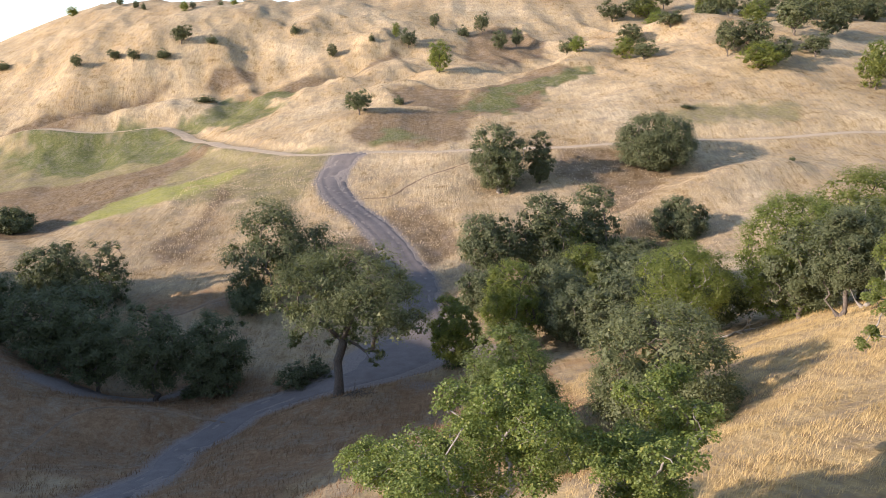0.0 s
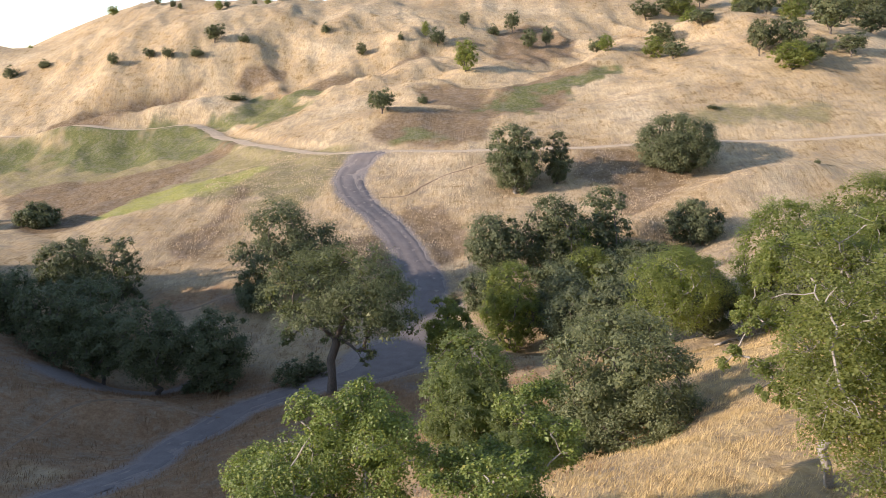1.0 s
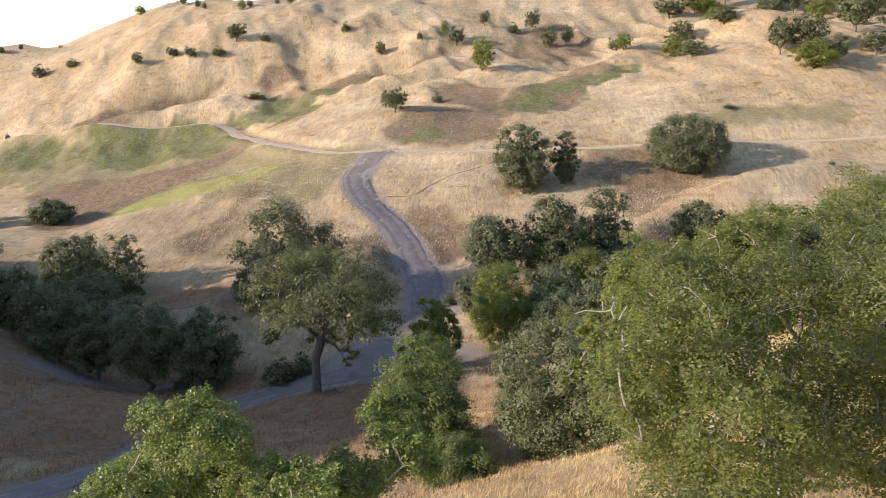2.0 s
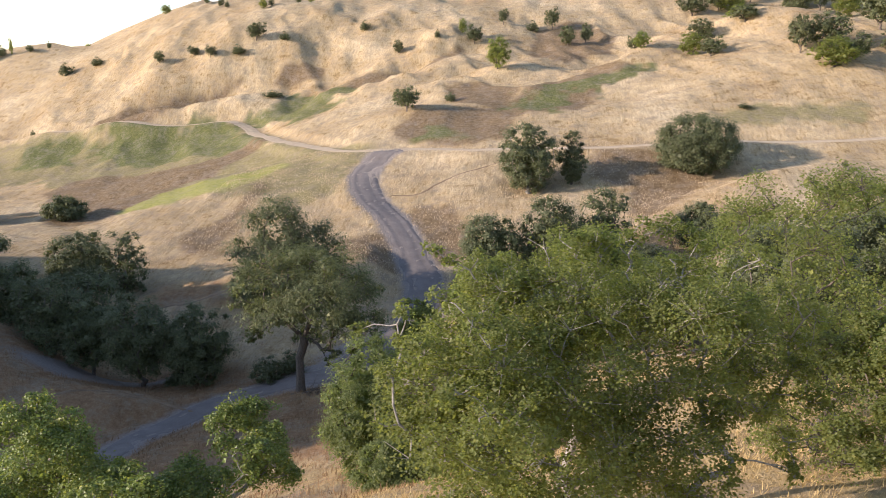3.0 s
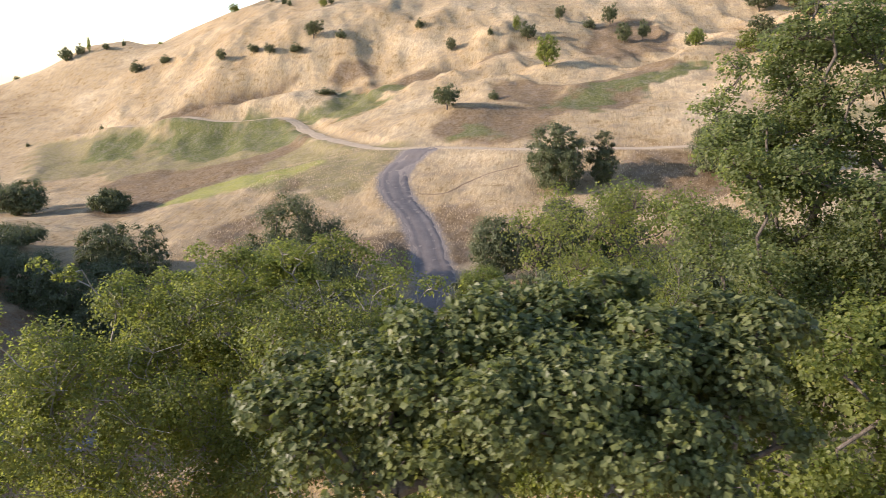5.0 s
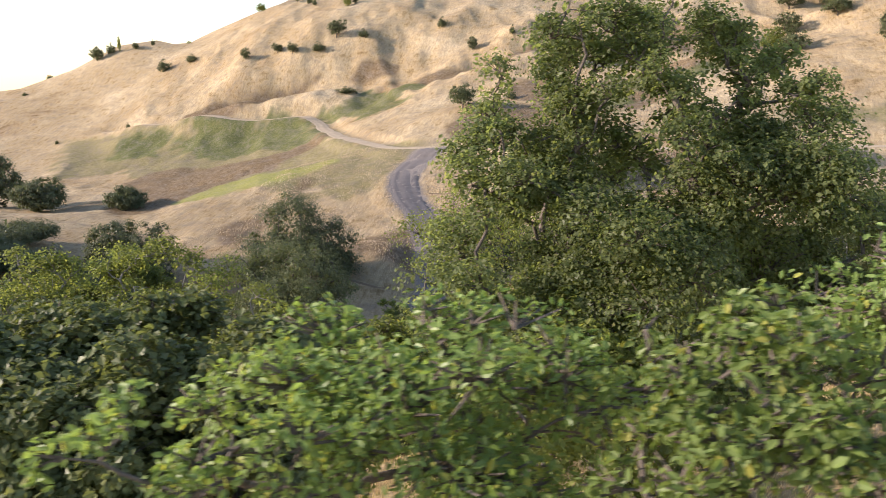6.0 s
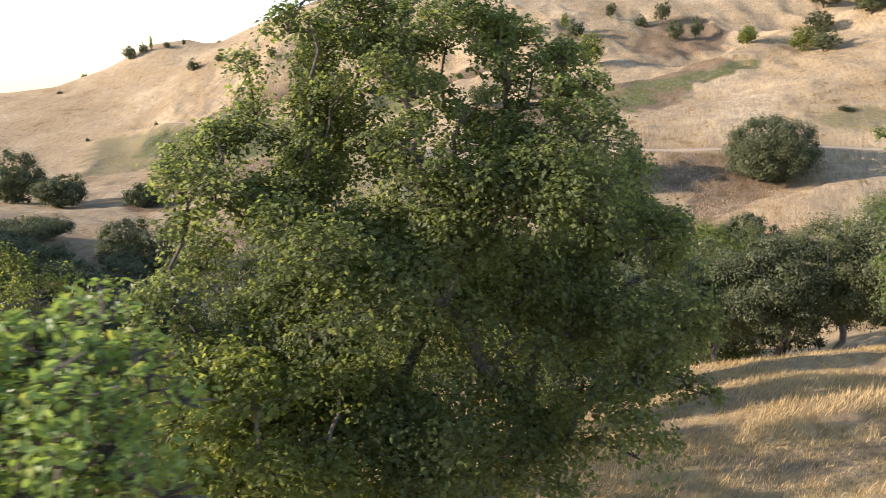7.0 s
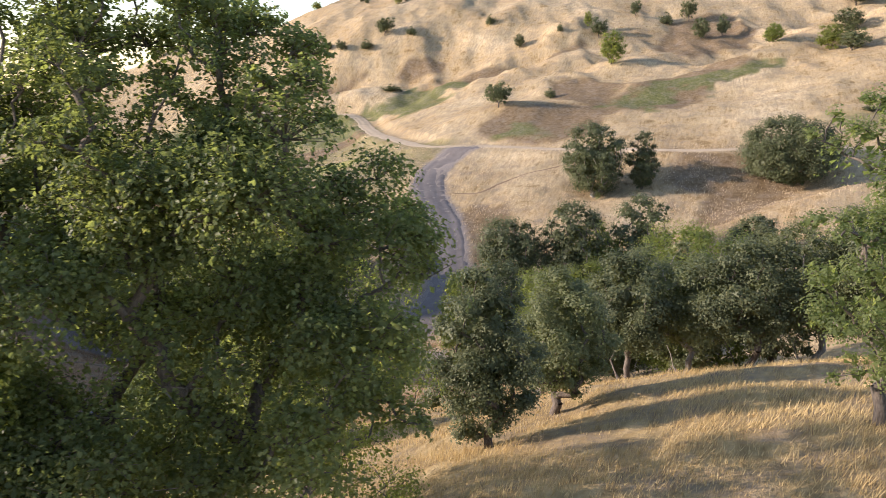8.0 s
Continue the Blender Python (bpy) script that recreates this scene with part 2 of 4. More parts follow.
    both = node(n, l, "ShaderNodeMath", {0: both, 1: tuft}, operation="ADD").outputs[0]
    bump(n, l, b, both, 0.8, 0.3)
    return m


def dirt_material(name, dark, mid_tone, pale):
    m, n, l, b = material(name, 0.9)
    p = place(n, l)
    mid, fine = noise_of(n, l, p, 0.5, 6), noise_of(n, l, p, 7.0, 6, 0.7)
    c = ramp(n, l, mid, [(0.3, dark), (0.6, mid_tone), (0.8, pale)])
    c = mixed(n, l, 0.35, c, ramp(n, l, fine, [(0.35, dark), (0.7, pale)]))
    l.new(c, b.inputs["Base Color"])
    bump(n, l, b, fine, 0.6, 0.08)
    return m


def grass_material(name, low_tone, mid_tone, high_tone):
    m, n, l, b = material(name, 0.7)
    rnd = n.new("ShaderNodeNewGeometry").outputs["Random Per Island"]
    wide = noise_of(n, l, place(n, l), 0.22, 4)
    c = ramp(n, l, rnd, [(0.0, low_tone), (0.5, mid_tone), (1.0, high_tone)])
    c = mixed(n, l, 0.4, c, ramp(n, l, wide, [(0.35, low_tone), (0.65, high_tone)]))
    l.new(c, b.inputs["Base Color"])
    out = n["Material Output"]
    t = node(n, l, "ShaderNodeBsdfTranslucent", {"Color": c})
    mix = node(n, l, "ShaderNodeMixShader", {0: 0.3, 1: b.outputs[0], 2: t.outputs[0]})
    l.new(mix.outputs[0], out.inputs[0])
    return m


def leaf_material(name, dark, mid, light, yellow, glow=0.35, rough=0.55):
    m, n, l, b = material(name, rough)
    geo = n.new("ShaderNodeNewGeometry")
    each = n.new("ShaderNodeObjectInfo").outputs["Random"]
    low = tuple(0.5 * (a + b) for a, b in zip(dark, mid))
    high = tuple(0.5 * (a + b) for a, b in zip(mid, light))
    c = ramp(n, l, geo.outputs["Random Per Island"], [(0.0, low), (0.45, mid), (0.9, high), (0.98, yellow)])
    patch = noise_of(n, l, place(n, l), 0.55, 3)
    c = mixed(n, l, 0.35, c, ramp(n, l, patch, [(0.35, dark), (0.65, light)]))
    hue = node(n, l, "ShaderNodeMapRange", {0: each, 3: 0.499, 4: 0.510}).outputs[0]
    val = node(n, l, "ShaderNodeMapRange", {0: each, 3: 0.96, 4: 1.10}).outputs[0]
    c = node(n, l, "ShaderNodeHueSaturation", {"Hue": hue, "Value": val, "Color": c}).outputs[0]
    l.new(c, b.inputs["Base Color"])
    b.inputs["Specular IOR Level"].default_value = 0.35
    warm = mixed(n, l, 1.0, c, (1.0, 1.0, 0.55), "MULTIPLY")
    t = node(n, l, "ShaderNodeBsdfTranslucent", {"Color": warm})
    mix = node(n, l, "ShaderNodeMixShader", {0: glow, 1: b.outputs[0], 2: t.outputs[0]})
    l.new(mix.outputs[0], n["Material Output"].inputs[0])
    return m


def bark_material(name, dark, light):
    m, n, l, b = material(name, 0.9)
    g = noise_of(n, l, place(n, l, (6, 6, 1.6)), 2.0, 6, 0.7)
    l.new(ramp(n, l, g, [(0.3, dark), (0.7, light)]), b.inputs["Base Color"])
    bump(n, l, b, g, 0.8, 0.05)
    return m


GROUND = ground_material()
GRASS = grass_material("dry_grass_blades", (0.36, 0.26, 0.14), (0.59, 0.45, 0.28), (0.79, 0.65, 0.46))
GRASS_GOLD = grass_material("golden_grass_blades", (0.34, 0.235, 0.095), (0.56, 0.41, 0.185), (0.74, 0.57, 0.295))
# dry blades reddened and darkened to carry the shade of the banks
GRASS_BROWN_SHADE = grass_material("shade_brown_grass_blades", (0.17, 0.098, 0.05), (0.285, 0.173, 0.09), (0.41, 0.275, 0.155))
DIRT = dirt_material("grey_dirt_road", (0.12, 0.103, 0.094), (0.18, 0.156, 0.142), (0.26, 0.228, 0.203))
DIRT_BROWN = dirt_material("brown_trail_soil", (0.13, 0.085, 0.05), (0.22, 0.15, 0.092), (0.33, 0.24, 0.155))
DIRT_PALE = dirt_material("pale_dirt_track", (0.35, 0.27, 0.18), (0.48, 0.375, 0.25), (0.60, 0.48, 0.335))
LEAF_DARK = leaf_material("live_oak_leaves", (0.066, 0.076, 0.038), (0.112, 0.126, 0.060), (0.165, 0.178, 0.082), (0.20, 0.195, 0.09), 0.34)
LEAF_GREEN = leaf_material("dark_oak_leaves", (0.103, 0.127, 0.055), (0.208, 0.248, 0.105), (0.32, 0.363, 0.152), (0.385, 0.385, 0.165), 0.72, 0.42)
LEAF_OLIVE = leaf_material("blue_oak_leaves", (0.120, 0.143, 0.050), (0.228, 0.263, 0.086), (0.35, 0.378, 0.125), (0.45, 0.43, 0.135), 0.72, 0.45)
LEAF_DEEP = leaf_material("shaded_oak_leaves", (0.069, 0.080, 0.032), (0.138, 0.155, 0.060), (0.225, 0.240, 0.093), (0.29, 0.285, 0.113), 0.50, 0.45)
LEAF_FRESH = leaf_material("fresh_oak_leaves", (0.080, 0.108, 0.030), (0.165, 0.215, 0.055), (0.29, 0.345, 0.095), (0.46, 0.43, 0.10), 0.48, 0.42)
LEAF_BRIGHT = leaf_material("valley_oak_leaves", (0.12, 0.17, 0.045), (0.225, 0.30, 0.085), (0.35, 0.43, 0.145), (0.52, 0.46, 0.10), 0.52, 0.42)
LEAF_GREY = leaf_material("grey_oak_leaves", (0.085, 0.097, 0.045), (0.153, 0.170, 0.077), (0.235, 0.248, 0.115), (0.30, 0.295, 0.135), 0.44)
BARK = bark_material("oak_bark", (0.06, 0.048, 0.038), (0.20, 0.165, 0.135))
BARK_BLEACHED = bark_material("bleached_dead_wood", (0.24, 0.205, 0.165), (0.52, 0.47, 0.40))
BARK_PALE = bark_material("pale_oak_bark", (0.16, 0.14, 0.115), (0.41, 0.37, 0.32))


# ---------------------------------------------------------------- mesh helpers
def mesh_of(name, verts, faces, mat, smooth_shade=False):
    """A mesh from arrays; all faces have the same number of corners."""
    verts, faces = np.asarray(verts, np.float32), np.asarray(faces, np.int32)
    me = bpy.data.meshes.new(name)
    n, k = faces.shape
    me.vertices.add(len(verts))
    me.vertices.foreach_set("co", verts.ravel())
    me.loops.add(n * k)
    me.loops.foreach_set("vertex_index", faces.ravel())
    me.polygons.add(n)
    me.polygons.foreach_set("loop_start", np.arange(0, n * k, k, dtype=np.int32))
    me.polygons.foreach_set("use_smooth", np.full(n, smooth_shade))
    me.update(calc_edges=True)
    me.materials.append(mat)
    return me


def part(name, me, parent, label=""):
    ob = new(name, me)
    ob.parent = parent
    return tagged(ob, label)


# ---------------------------------------------------------------- ground
def spaced(lo, hi, step, reach):
    """Even steps from lo to hi, then ever longer ones out to reach on both sides."""
    core = np.arange(lo, hi + step, step)
    out, s = [0.0], step
    while out[-1] < reach:
        s *= 1.3
        out.append(out[-1] + s)
    out = np.array(out[1:])
    return np.r_[(core[0] - out)[::-1], core, core[-1] + out]


GREEN = [  # outlines in plan of green growth
    [(-149, 254), (-138, 256), (-125, 257), (-114, 260), (-103, 261), (-90, 257), (-74, 234), (-73, 223), (-80, 222), (-89, 223), (-101, 223), (-119, 231), (-140, 237)],
    [(-172, 254), (-149, 255), (-140, 237), (-159, 234)],
    [(-94, 263), (-83, 266), (-82, 278), (-71, 281), (-57, 275), (-52, 270), (-58, 259), (-63, 249), (-71, 251), (-85, 258)],
    [(4, 220), (8, 233), (16, 240), (27, 241), (37, 248), (46, 251), (41, 241), (31, 237), (28, 224), (17, 210)],
    [(-17, 194), (-14, 199), (-5, 196), (-6, 193)],
]
BRIGHT = [  # fresh yellow-green weeds
    [(-78, 159), (-76, 172), (-71, 176), (-63, 178), (-56, 185), (-50, 190), (-46, 182), (-52, 175), (-57, 167), (-65, 163), (-71, 159), (-76, 157)],
]
OLIVE = [  # grass that has not quite dried
    [(-203, 262), (-174, 260), (-151, 257), (-101, 258), (-79, 245), (-63, 209), (-34, 187), (-26, 183), (-28, 175), (-34, 168), (-40, 162), (-53, 164), (-67, 173), (-81, 175), (-108, 199), (-146, 224), (-169, 220)],
    [(-47, 167), (-41, 176), (-32, 178), (-28, 181), (-28, 174), (-33, 165), (-38, 160), (-44, 159)],
    [(-159, 239), (-143, 244), (-123, 239), (-108, 239), (-90, 227), (-77, 229), (-75, 206), (-83, 204), (-104, 218), (-119, 219), (-150, 224)],
    [(54, 200), (69, 209), (90, 204), (91, 199), (68, 197)],
    [(-39, 198), (-29, 189), (-25, 182), (-30, 181), (-39, 185), (-48, 187), (-55, 193), (-52, 197)],
]
HILL_SCRUB_AND_SHADE = [  # brown weeds on the hill, darker gully bands and a painted ridge shadow
    [(-17, 197), (-7, 209), (3, 224), (16, 247), (32, 263), (45, 248), (40, 242), (31, 236), (27, 214), (18, 211), (9, 210), (-3, 200), (-12, 191)],
    [(-86, 293), (-78, 297), (-70, 297), (-71, 292), (-81, 289), (-87, 290)],
    [(-156, 269), (-147, 275), (-135, 280), (-121, 283), (-106, 289), (-102, 290), (-106, 287), (-117, 271), (-130, 265), (-146, 264)],
    [(-58, 282), (-46, 284), (-30, 287), (-18, 298), (-20, 292), (-37, 278), (-52, 270)],
    [(-17, 248), (-4, 251), (7, 237), (4, 221), (-9, 225)],
    # shadow of the ridge, painted as a dark brown patch
    [(11, 325), (29, 337), (41, 315), (39, 298), (20, 283), (8, 293)],
]
BANK_SCRUB_AND_SHADE = [  # brown weeds and brush on the banks and by the track, one with painted shade
    [(-22, 207), (-16, 214), (-4, 221), (3, 214), (7, 202), (7, 194), (-6, 190), (-21, 195), (-25, 203)],
    [(-134, 210), (-129, 218), (-113, 220), (-96, 220), (-84, 214), (-77, 229), (-66, 219), (-69, 207), (-75, 198), (-75, 178), (-78, 162), (-84, 151), (-89, 149)],
    [(-53, 139), (-53, 146), (-51, 152), (-50, 162), (-49, 170), (-47, 167), (-49, 154), (-48, 146), (-48, 136), (-51, 133)],
    [(-11, 158), (-5, 155), (0, 148), (2, 142), (-3, 135), (-4, 141), (-10, 150)],
    # brown scrub in the hollow, also painting the oak pair's cast shadow
    [(29, 180), (42, 179), (51, 170), (43, 155), (36, 150), (33, 165), (25, 171)],
    [(-24, 138), (-16, 143), (-10, 139), (-8, 130), (-13, 129), (-20, 129)],
]
RUSSET_SHADE = [(-14, 68, 26, 20, 10), (-45, 82, 30, 28, 10)]  # shade painted on the valley banks: dry grass turned redder and darker
RIPE = [(22, 40, 60, 42, 20)]  # taller grass of a deeper gold: x, y, half length, half width, heading
BARE = [(-6, 96, 9, 10, 100), (-42, 92, 10, 3, 20), (-2, 117, 5, 3, 0), (-22, 185, 4, 3, 0)]


def spots(x, y, patches):
    best = np.zeros(x.shape)
    wob = fractal(x, y, 9, 61, 3)
    for cx, cy, long, wide, heading in patches:
        c, s = math.cos(radians(heading)), math.sin(radians(heading))
        p, q = (x - cx) * c + (y - cy) * s, -(x - cx) * s + (y - cy) * c
        best = np.maximum(best, 1 - smooth(0.4, 1.4, np.hypot(p / long, q / wide) + 0.42 * wob))
    return best


def fields(x, y, outlines, soft=2.5, ragged=3.0):
    """1 inside the given outlines, falling to 0 outside over a ragged soft edge."""
    best = np.zeros(x.shape)
    wob = ragged * (fractal(x, y, 11, 61, 3) + 0.5 * lattice_noise(x, y, 2.2, 67))
    for outline in outlines:
        p = np.array(outline, float)
        near = np.nonzero((x > p[:, 0].min() - 9) & (x < p[:, 0].max() + 9) & (y > p[:, 1].min() - 9) & (y < p[:, 1].max() + 9))[0]
        u, v = x[near], y[near]
        dist, inside = np.full(u.shape, 1e9), np.zeros(u.shape, bool)
        for (ax, ay), (bx, by) in zip(p, np.roll(p, -1, 0)):
            ex, ey = bx - ax, by - ay
            k = np.clip(((u - ax) * ex + (v - ay) * ey) / (ex * ex + ey * ey + 1e-9), 0, 1)
            dist = np.minimum(dist, np.hypot(u - ax - k * ex, v - ay - k * ey))
            inside ^= ((ay > v) != (by > v)) & (u < (bx - ax) * (v - ay) / (by - ay + 1e-9) + ax)
        d = np.where(inside, -dist, dist) + wob[near]
        best[near] = np.maximum(best[near], 1 - smooth(-soft, soft, d))
    return best


def build_ground():
    xs, ys = spaced(-175, 135, 0.95, 4200), spaced(14, 335, 1.0, 4200)
    gx, gy = np.meshgrid(xs, ys)
    x, y = gx.ravel(), gy.ravel()
    z = ground(x, y)
    nx, ny = len(xs), len(ys)
    i, j = np.meshgrid(np.arange(nx - 1), np.arange(ny - 1))
    a = (j * nx + i).ravel()
    me = mesh_of("ground", np.c_[x, y, z], np.c_[a, a + 1, a + nx + 1, a + nx], GROUND, True)
    cover = me.color_attributes.new("cover", "FLOAT_COLOR", "POINT")
    bare = spots(x, y, BARE)
    for half, line, _ in LINES.values():
        dist, at = near_line(x, y, line)
        bare = np.maximum(bare, 0.8 * (1 - smooth(-0.2, 1.6, dist - half[at])) * (half[at] > 1) * (half[at] != LINES["hill_track"][0][0]))
    cover.data.foreach_set("color", np.c_[fields(x, y, GREEN, 3.5, 5.0), fields(x, y, HILL_SCRUB_AND_SHADE + BANK_SCRUB_AND_SHADE, 2.2, 1.6), bare, spots(x, y, RIPE)].astype(np.float32).ravel())
    growth = me.color_attributes.new("growth", "FLOAT_COLOR", "POINT")
    growth.data.foreach_set("color", np.c_[fields(x, y, BRIGHT, 2.0, 2.0), fields(x, y, OLIVE, 4, 4), spots(x, y, RUSSET_SHADE), 0 * x].astype(np.float32).ravel())
    return tagged(new("ground", me), "rolling hills of dry golden grass with green and brown patches", "ground", kind="structure")


def build_road(name, label, mat):
    half, line, level = LINES[name]
    way = np.gradient(line, axis=0)
    way /= np.linalg.norm(way, axis=1)[:, None]
    side = np.c_[-way[:, 1], way[:, 0]]
    across = np.linspace(-1, 1, 13 if half[0] > 1 else 4)
    verts = []
    s = np.arange(len(line))
    for a in across:
        wob = half * (1 + 0.16 * lattice_noise(s * 1.0, s * 0 + 3 + 2 * np.sign(a), 4.0, 71))
        p = line + side * (a * wob)[:, None]
        rut = -0.09 * min(1, half[0]) * np.exp(-((abs(a) - 0.48) / 0.16) ** 2)
        edge = -0.22 * max(0, abs(a) - 0.8) / 0.2
        verts.append(np.c_[p, ground(p[:, 0], p[:, 1]) + 0.12 + rut + 0.7 * edge + 0.03 * lattice_noise(p[:, 0], p[:, 1], 0.9, 73)])
    v = np.stack(verts, 1).reshape(-1, 3)
    n, k = len(line), len(across)
    i, j = np.meshgrid(np.arange(k - 1), np.arange(n - 1))
    a = (j * k + i).ravel()
    return tagged(new("road", mesh_of("road", v, np.c_[a, a + 1, a + k + 1, a + k], mat, True)), label, "road", kind="structure")


build_ground()
build_road("valley_road", "rutted grey dirt road curving up from the creek", DIRT)
build_road("hill_track", "pale dirt track along the foot of the hill", DIRT_PALE)
for trail in ("slope_trail", "bank_trail", "creek_trail"):
    build_road(trail, "narrow trodden footpath through dry grass", DIRT_BROWN)


# ---------------------------------------------------------------- trees
def tube_arrays(a, b, ra, rb, sides):
    """Tapered tubes from points a to points b, as quads."""
    n = len(a)
    d = b - a
    d /= np.linalg.norm(d, axis=1)[:, None] + 1e-9
    up = np.where(np.abs(d[:, 2:]) > 0.9, [[1.0, 0, 0]], [[0, 0, 1.0]])
    u = np.cross(d, up)
    u /= np.linalg.norm(u, axis=1)[:, None]
    w = np.cross(d, u)
    t = np.arange(sides) * 2 * math.pi / sides
    ring = u[:, None] * np.cos(t)[None, :, None] + w[:, None] * np.sin(t)[None, :, None]
    v = np.concatenate([a[:, None] + ring * ra[:, None, None], (b + d * rb[:, None] * 0.5)[:, None] + ring * rb[:, None, None]], 1)
    base = (np.arange(n) * 2 * sides)[:, None]
    k = np.arange(sides)
    f = np.stack([base + k, base + (k + 1) % sides, base + sides + (k + 1) % sides, base + sides + k], -1)
    return v.reshape(-1, 3), f.reshape(-1, 4)


def unit(rng, n):
    v = rng.normal(size=(n, 3))
    return v / np.linalg.norm(v, axis=1)[:, None]


def leaf_arrays(rng, at, out, size, fold=0.25, slim=0.6, jumble=0.55, oval=False, three=False):
    """Folded four-cornered leaves at the given places, turned mostly outwards and up."""
    n = len(at)
    normal = unit(rng, n) * jumble + out * 0.85 + [0, 0, 0.3]
    normal /= np.linalg.norm(normal, axis=1)[:, None]
    along = np.cross(normal, unit(rng, n))
    along /= np.linalg.norm(along, axis=1)[:, None]
    side = np.cross(normal, along)
    s = (size * rng.uniform(0.6, 1.3, n))[:, None]
    if oval:  # six corners, for leaves seen close by
        w, up = side * s * slim * 0.5, normal * s * fold * 0.4
        p = np.stack([at - along * s * 0.5, at + w * 0.8 + up - along * s * 0.2, at + w * 0.9 + up + along * s * 0.2,
                      at + along * s * 0.5, at - w * 0.9 + up + along * s * 0.22, at - w * 0.8 + up - along * s * 0.18], 1)
        k = (6 * np.arange(n))[:, None]
        return p.reshape(-1, 3), np.vstack([k + [0, 1, 2, 3], k + [0, 3, 4, 5]])
    if three:  # three corners, for sprigs seen from far off
        p = np.stack([at - along * s * 0.5, at + side * s * slim * 0.5 + along * s * 0.3, at - side * s * slim * 0.5 + along * s * 0.4], 1)
        return p.reshape(-1, 3), np.arange(3 * n).reshape(n, 3)
    p = np.stack([at - along * s * 0.5, at + side * s * slim * 0.5 + normal * s * fold * 0.5 - along * s * 0.04,
                  at + along * s * 0.5, at - side * s * slim * 0.5 + normal * s * fold * 0.5 + along * s * 0.04], 1)
    return p.reshape(-1, 3), np.arange(4 * n).reshape(n, 4)


def tree(name, label, x, y, radius, height, seed, leaf, count, mat, low=0.3, clumps=90, squash=0.8, lobes=0.34, shift=(0, 0),
         bark=None, spread=0.235, stems=1, group="", trunk_r=None, top_heavy=0.0, top=None, inner=0.14, oval=False, crowns=(), open_=0.0):
    """An oak: a trunk that forks into limbs which reach every clump of its crown, and a crown of single leaves or sprigs."""
    rng = np.random.default_rng(seed)
    if top is not None:
        height = top - ground_at(x, y)
    half_h, mid = height * (1 - low) / 2, height * (1 + low) / 2
    core = np.array([shift[0], shift[1], mid])
    k = np.arange(clumps) + 0.5
    cz, turn = 1 - 2 * k / clumps, k * 2.39996 + rng.uniform(0, 6)
    d = np.stack([np.sqrt(1 - cz**2) * np.cos(turn), np.sqrt(1 - cz**2) * np.sin(turn), cz], 1) + rng.normal(size=(clumps, 3)) * 0.13
    d /= np.linalg.norm(d, axis=1)[:, None]
    lump = unit(rng, 14)
    bulge = np.max(np.clip(d @ lump.T, 0, 1) ** 8 * rng.uniform(0.35, 1, 14), axis=1)
    r = 1 - lobes * (1 - bulge) + rng.normal(size=clumps) * 0.05
    r = np.where(rng.random(clumps) < inner, r * rng.uniform(0.3, 0.75, clumps), r) * 0.9
    d[:, 2] = np.where(d[:, 2] < 0, d[:, 2] * squash, d[:, 2])
    c = core + d * r[:, None] * [radius, radius, half_h]
    clump_r = 1.08 * spread * radius * rng.uniform(0.6, 1.35, clumps)
    reach = np.hypot(c[:, 0] - core[0], c[:, 1] - core[1]) + 0.75 * clump_r
    c[:, :2] = core[:2] + (c[:, :2] - core[:2]) * (radius / np.quantile(reach, 0.93))
    hi, lo = np.quantile(c[:, 2] + 0.7 * clump_r, 0.97), np.quantile(c[:, 2] - 0.6 * clump_r, 0.03)
    c[:, 2] = height * low + (c[:, 2] - lo) * height * (1 - low) / (hi - lo)
    c[:, 2] = np.minimum(c[:, 2], height - 0.55 * clump_r)
    away = np.hypot(c[:, 0] - core[0], c[:, 1] - core[1]) + 0.6 * clump_r
    c[:, :2] = core[:2] + (c[:, :2] - core[:2]) * np.minimum(1, radius / away)[:, None]
    widen = 1 + top_heavy * (c[:, 2:] - mid) / half_h
    c[:, :2] = core[:2] + (c[:, :2] - core[:2]) * widen
    if crowns:  # sub-crowns given as centres and radii: clumps lie on their outsides
        lobe = np.array(crowns, float)
        base = np.array([x, y, ground_at(x, y) - 0.15])
        share = lobe[:, 3] ** 2
        c, clump_r = [], []
        for k, (lx, ly, lz, lr) in enumerate(lobe):
            count_k = max(4, int(round(clumps * share[k] / share.sum())))
            d = unit(rng, count_k)
            d[:, 2] = np.where(d[:, 2] < -0.35, -d[:, 2] * 0.7, d[:, 2])
            p = np.array([lx, ly, lz]) + d * lr * rng.uniform(0.5, 1.25 if oval else 1.02, (count_k, 1)) * [1, 1, 0.85]
            deep = np.min(np.linalg.norm(p[:, None] - np.delete(lobe, k, 0)[None, :, :3], axis=2) / np.delete(lobe, k, 0)[None, :, 3], axis=1)
            p = p[(deep > 0.6) | (rng.random(count_k) < 0.35)]
            c.append(p - base), clump_r.append(spread * lr * rng.uniform(0.7, 1.4, len(p)))
        c, clump_r = np.vstack(c), np.concatenate(clump_r)
        clumps = len(c)
        core = np.average(lobe[:, :3], axis=0, weights=share) - base
        height, radius = c[:, 2].max() + 0.3, np.hypot(*(c[:, :2] - core[:2]).T).max()
        shift = core[:2]
    # limbs: every clump joins the nearest point of what has grown so far
    fork = np.array([shift[0] * 0.35, shift[1] * 0.35, height * max(low, 0.12) * 0.85])
    nodes, up, owner = [np.zeros(3)], [-1], [0]
    for s in range(stems):
        foot = np.array([math.cos(s * 2.4), math.sin(s * 2.4), 0]) * (0.0 if stems == 1 else 0.05 * radius * (1 + s))
        last = 0
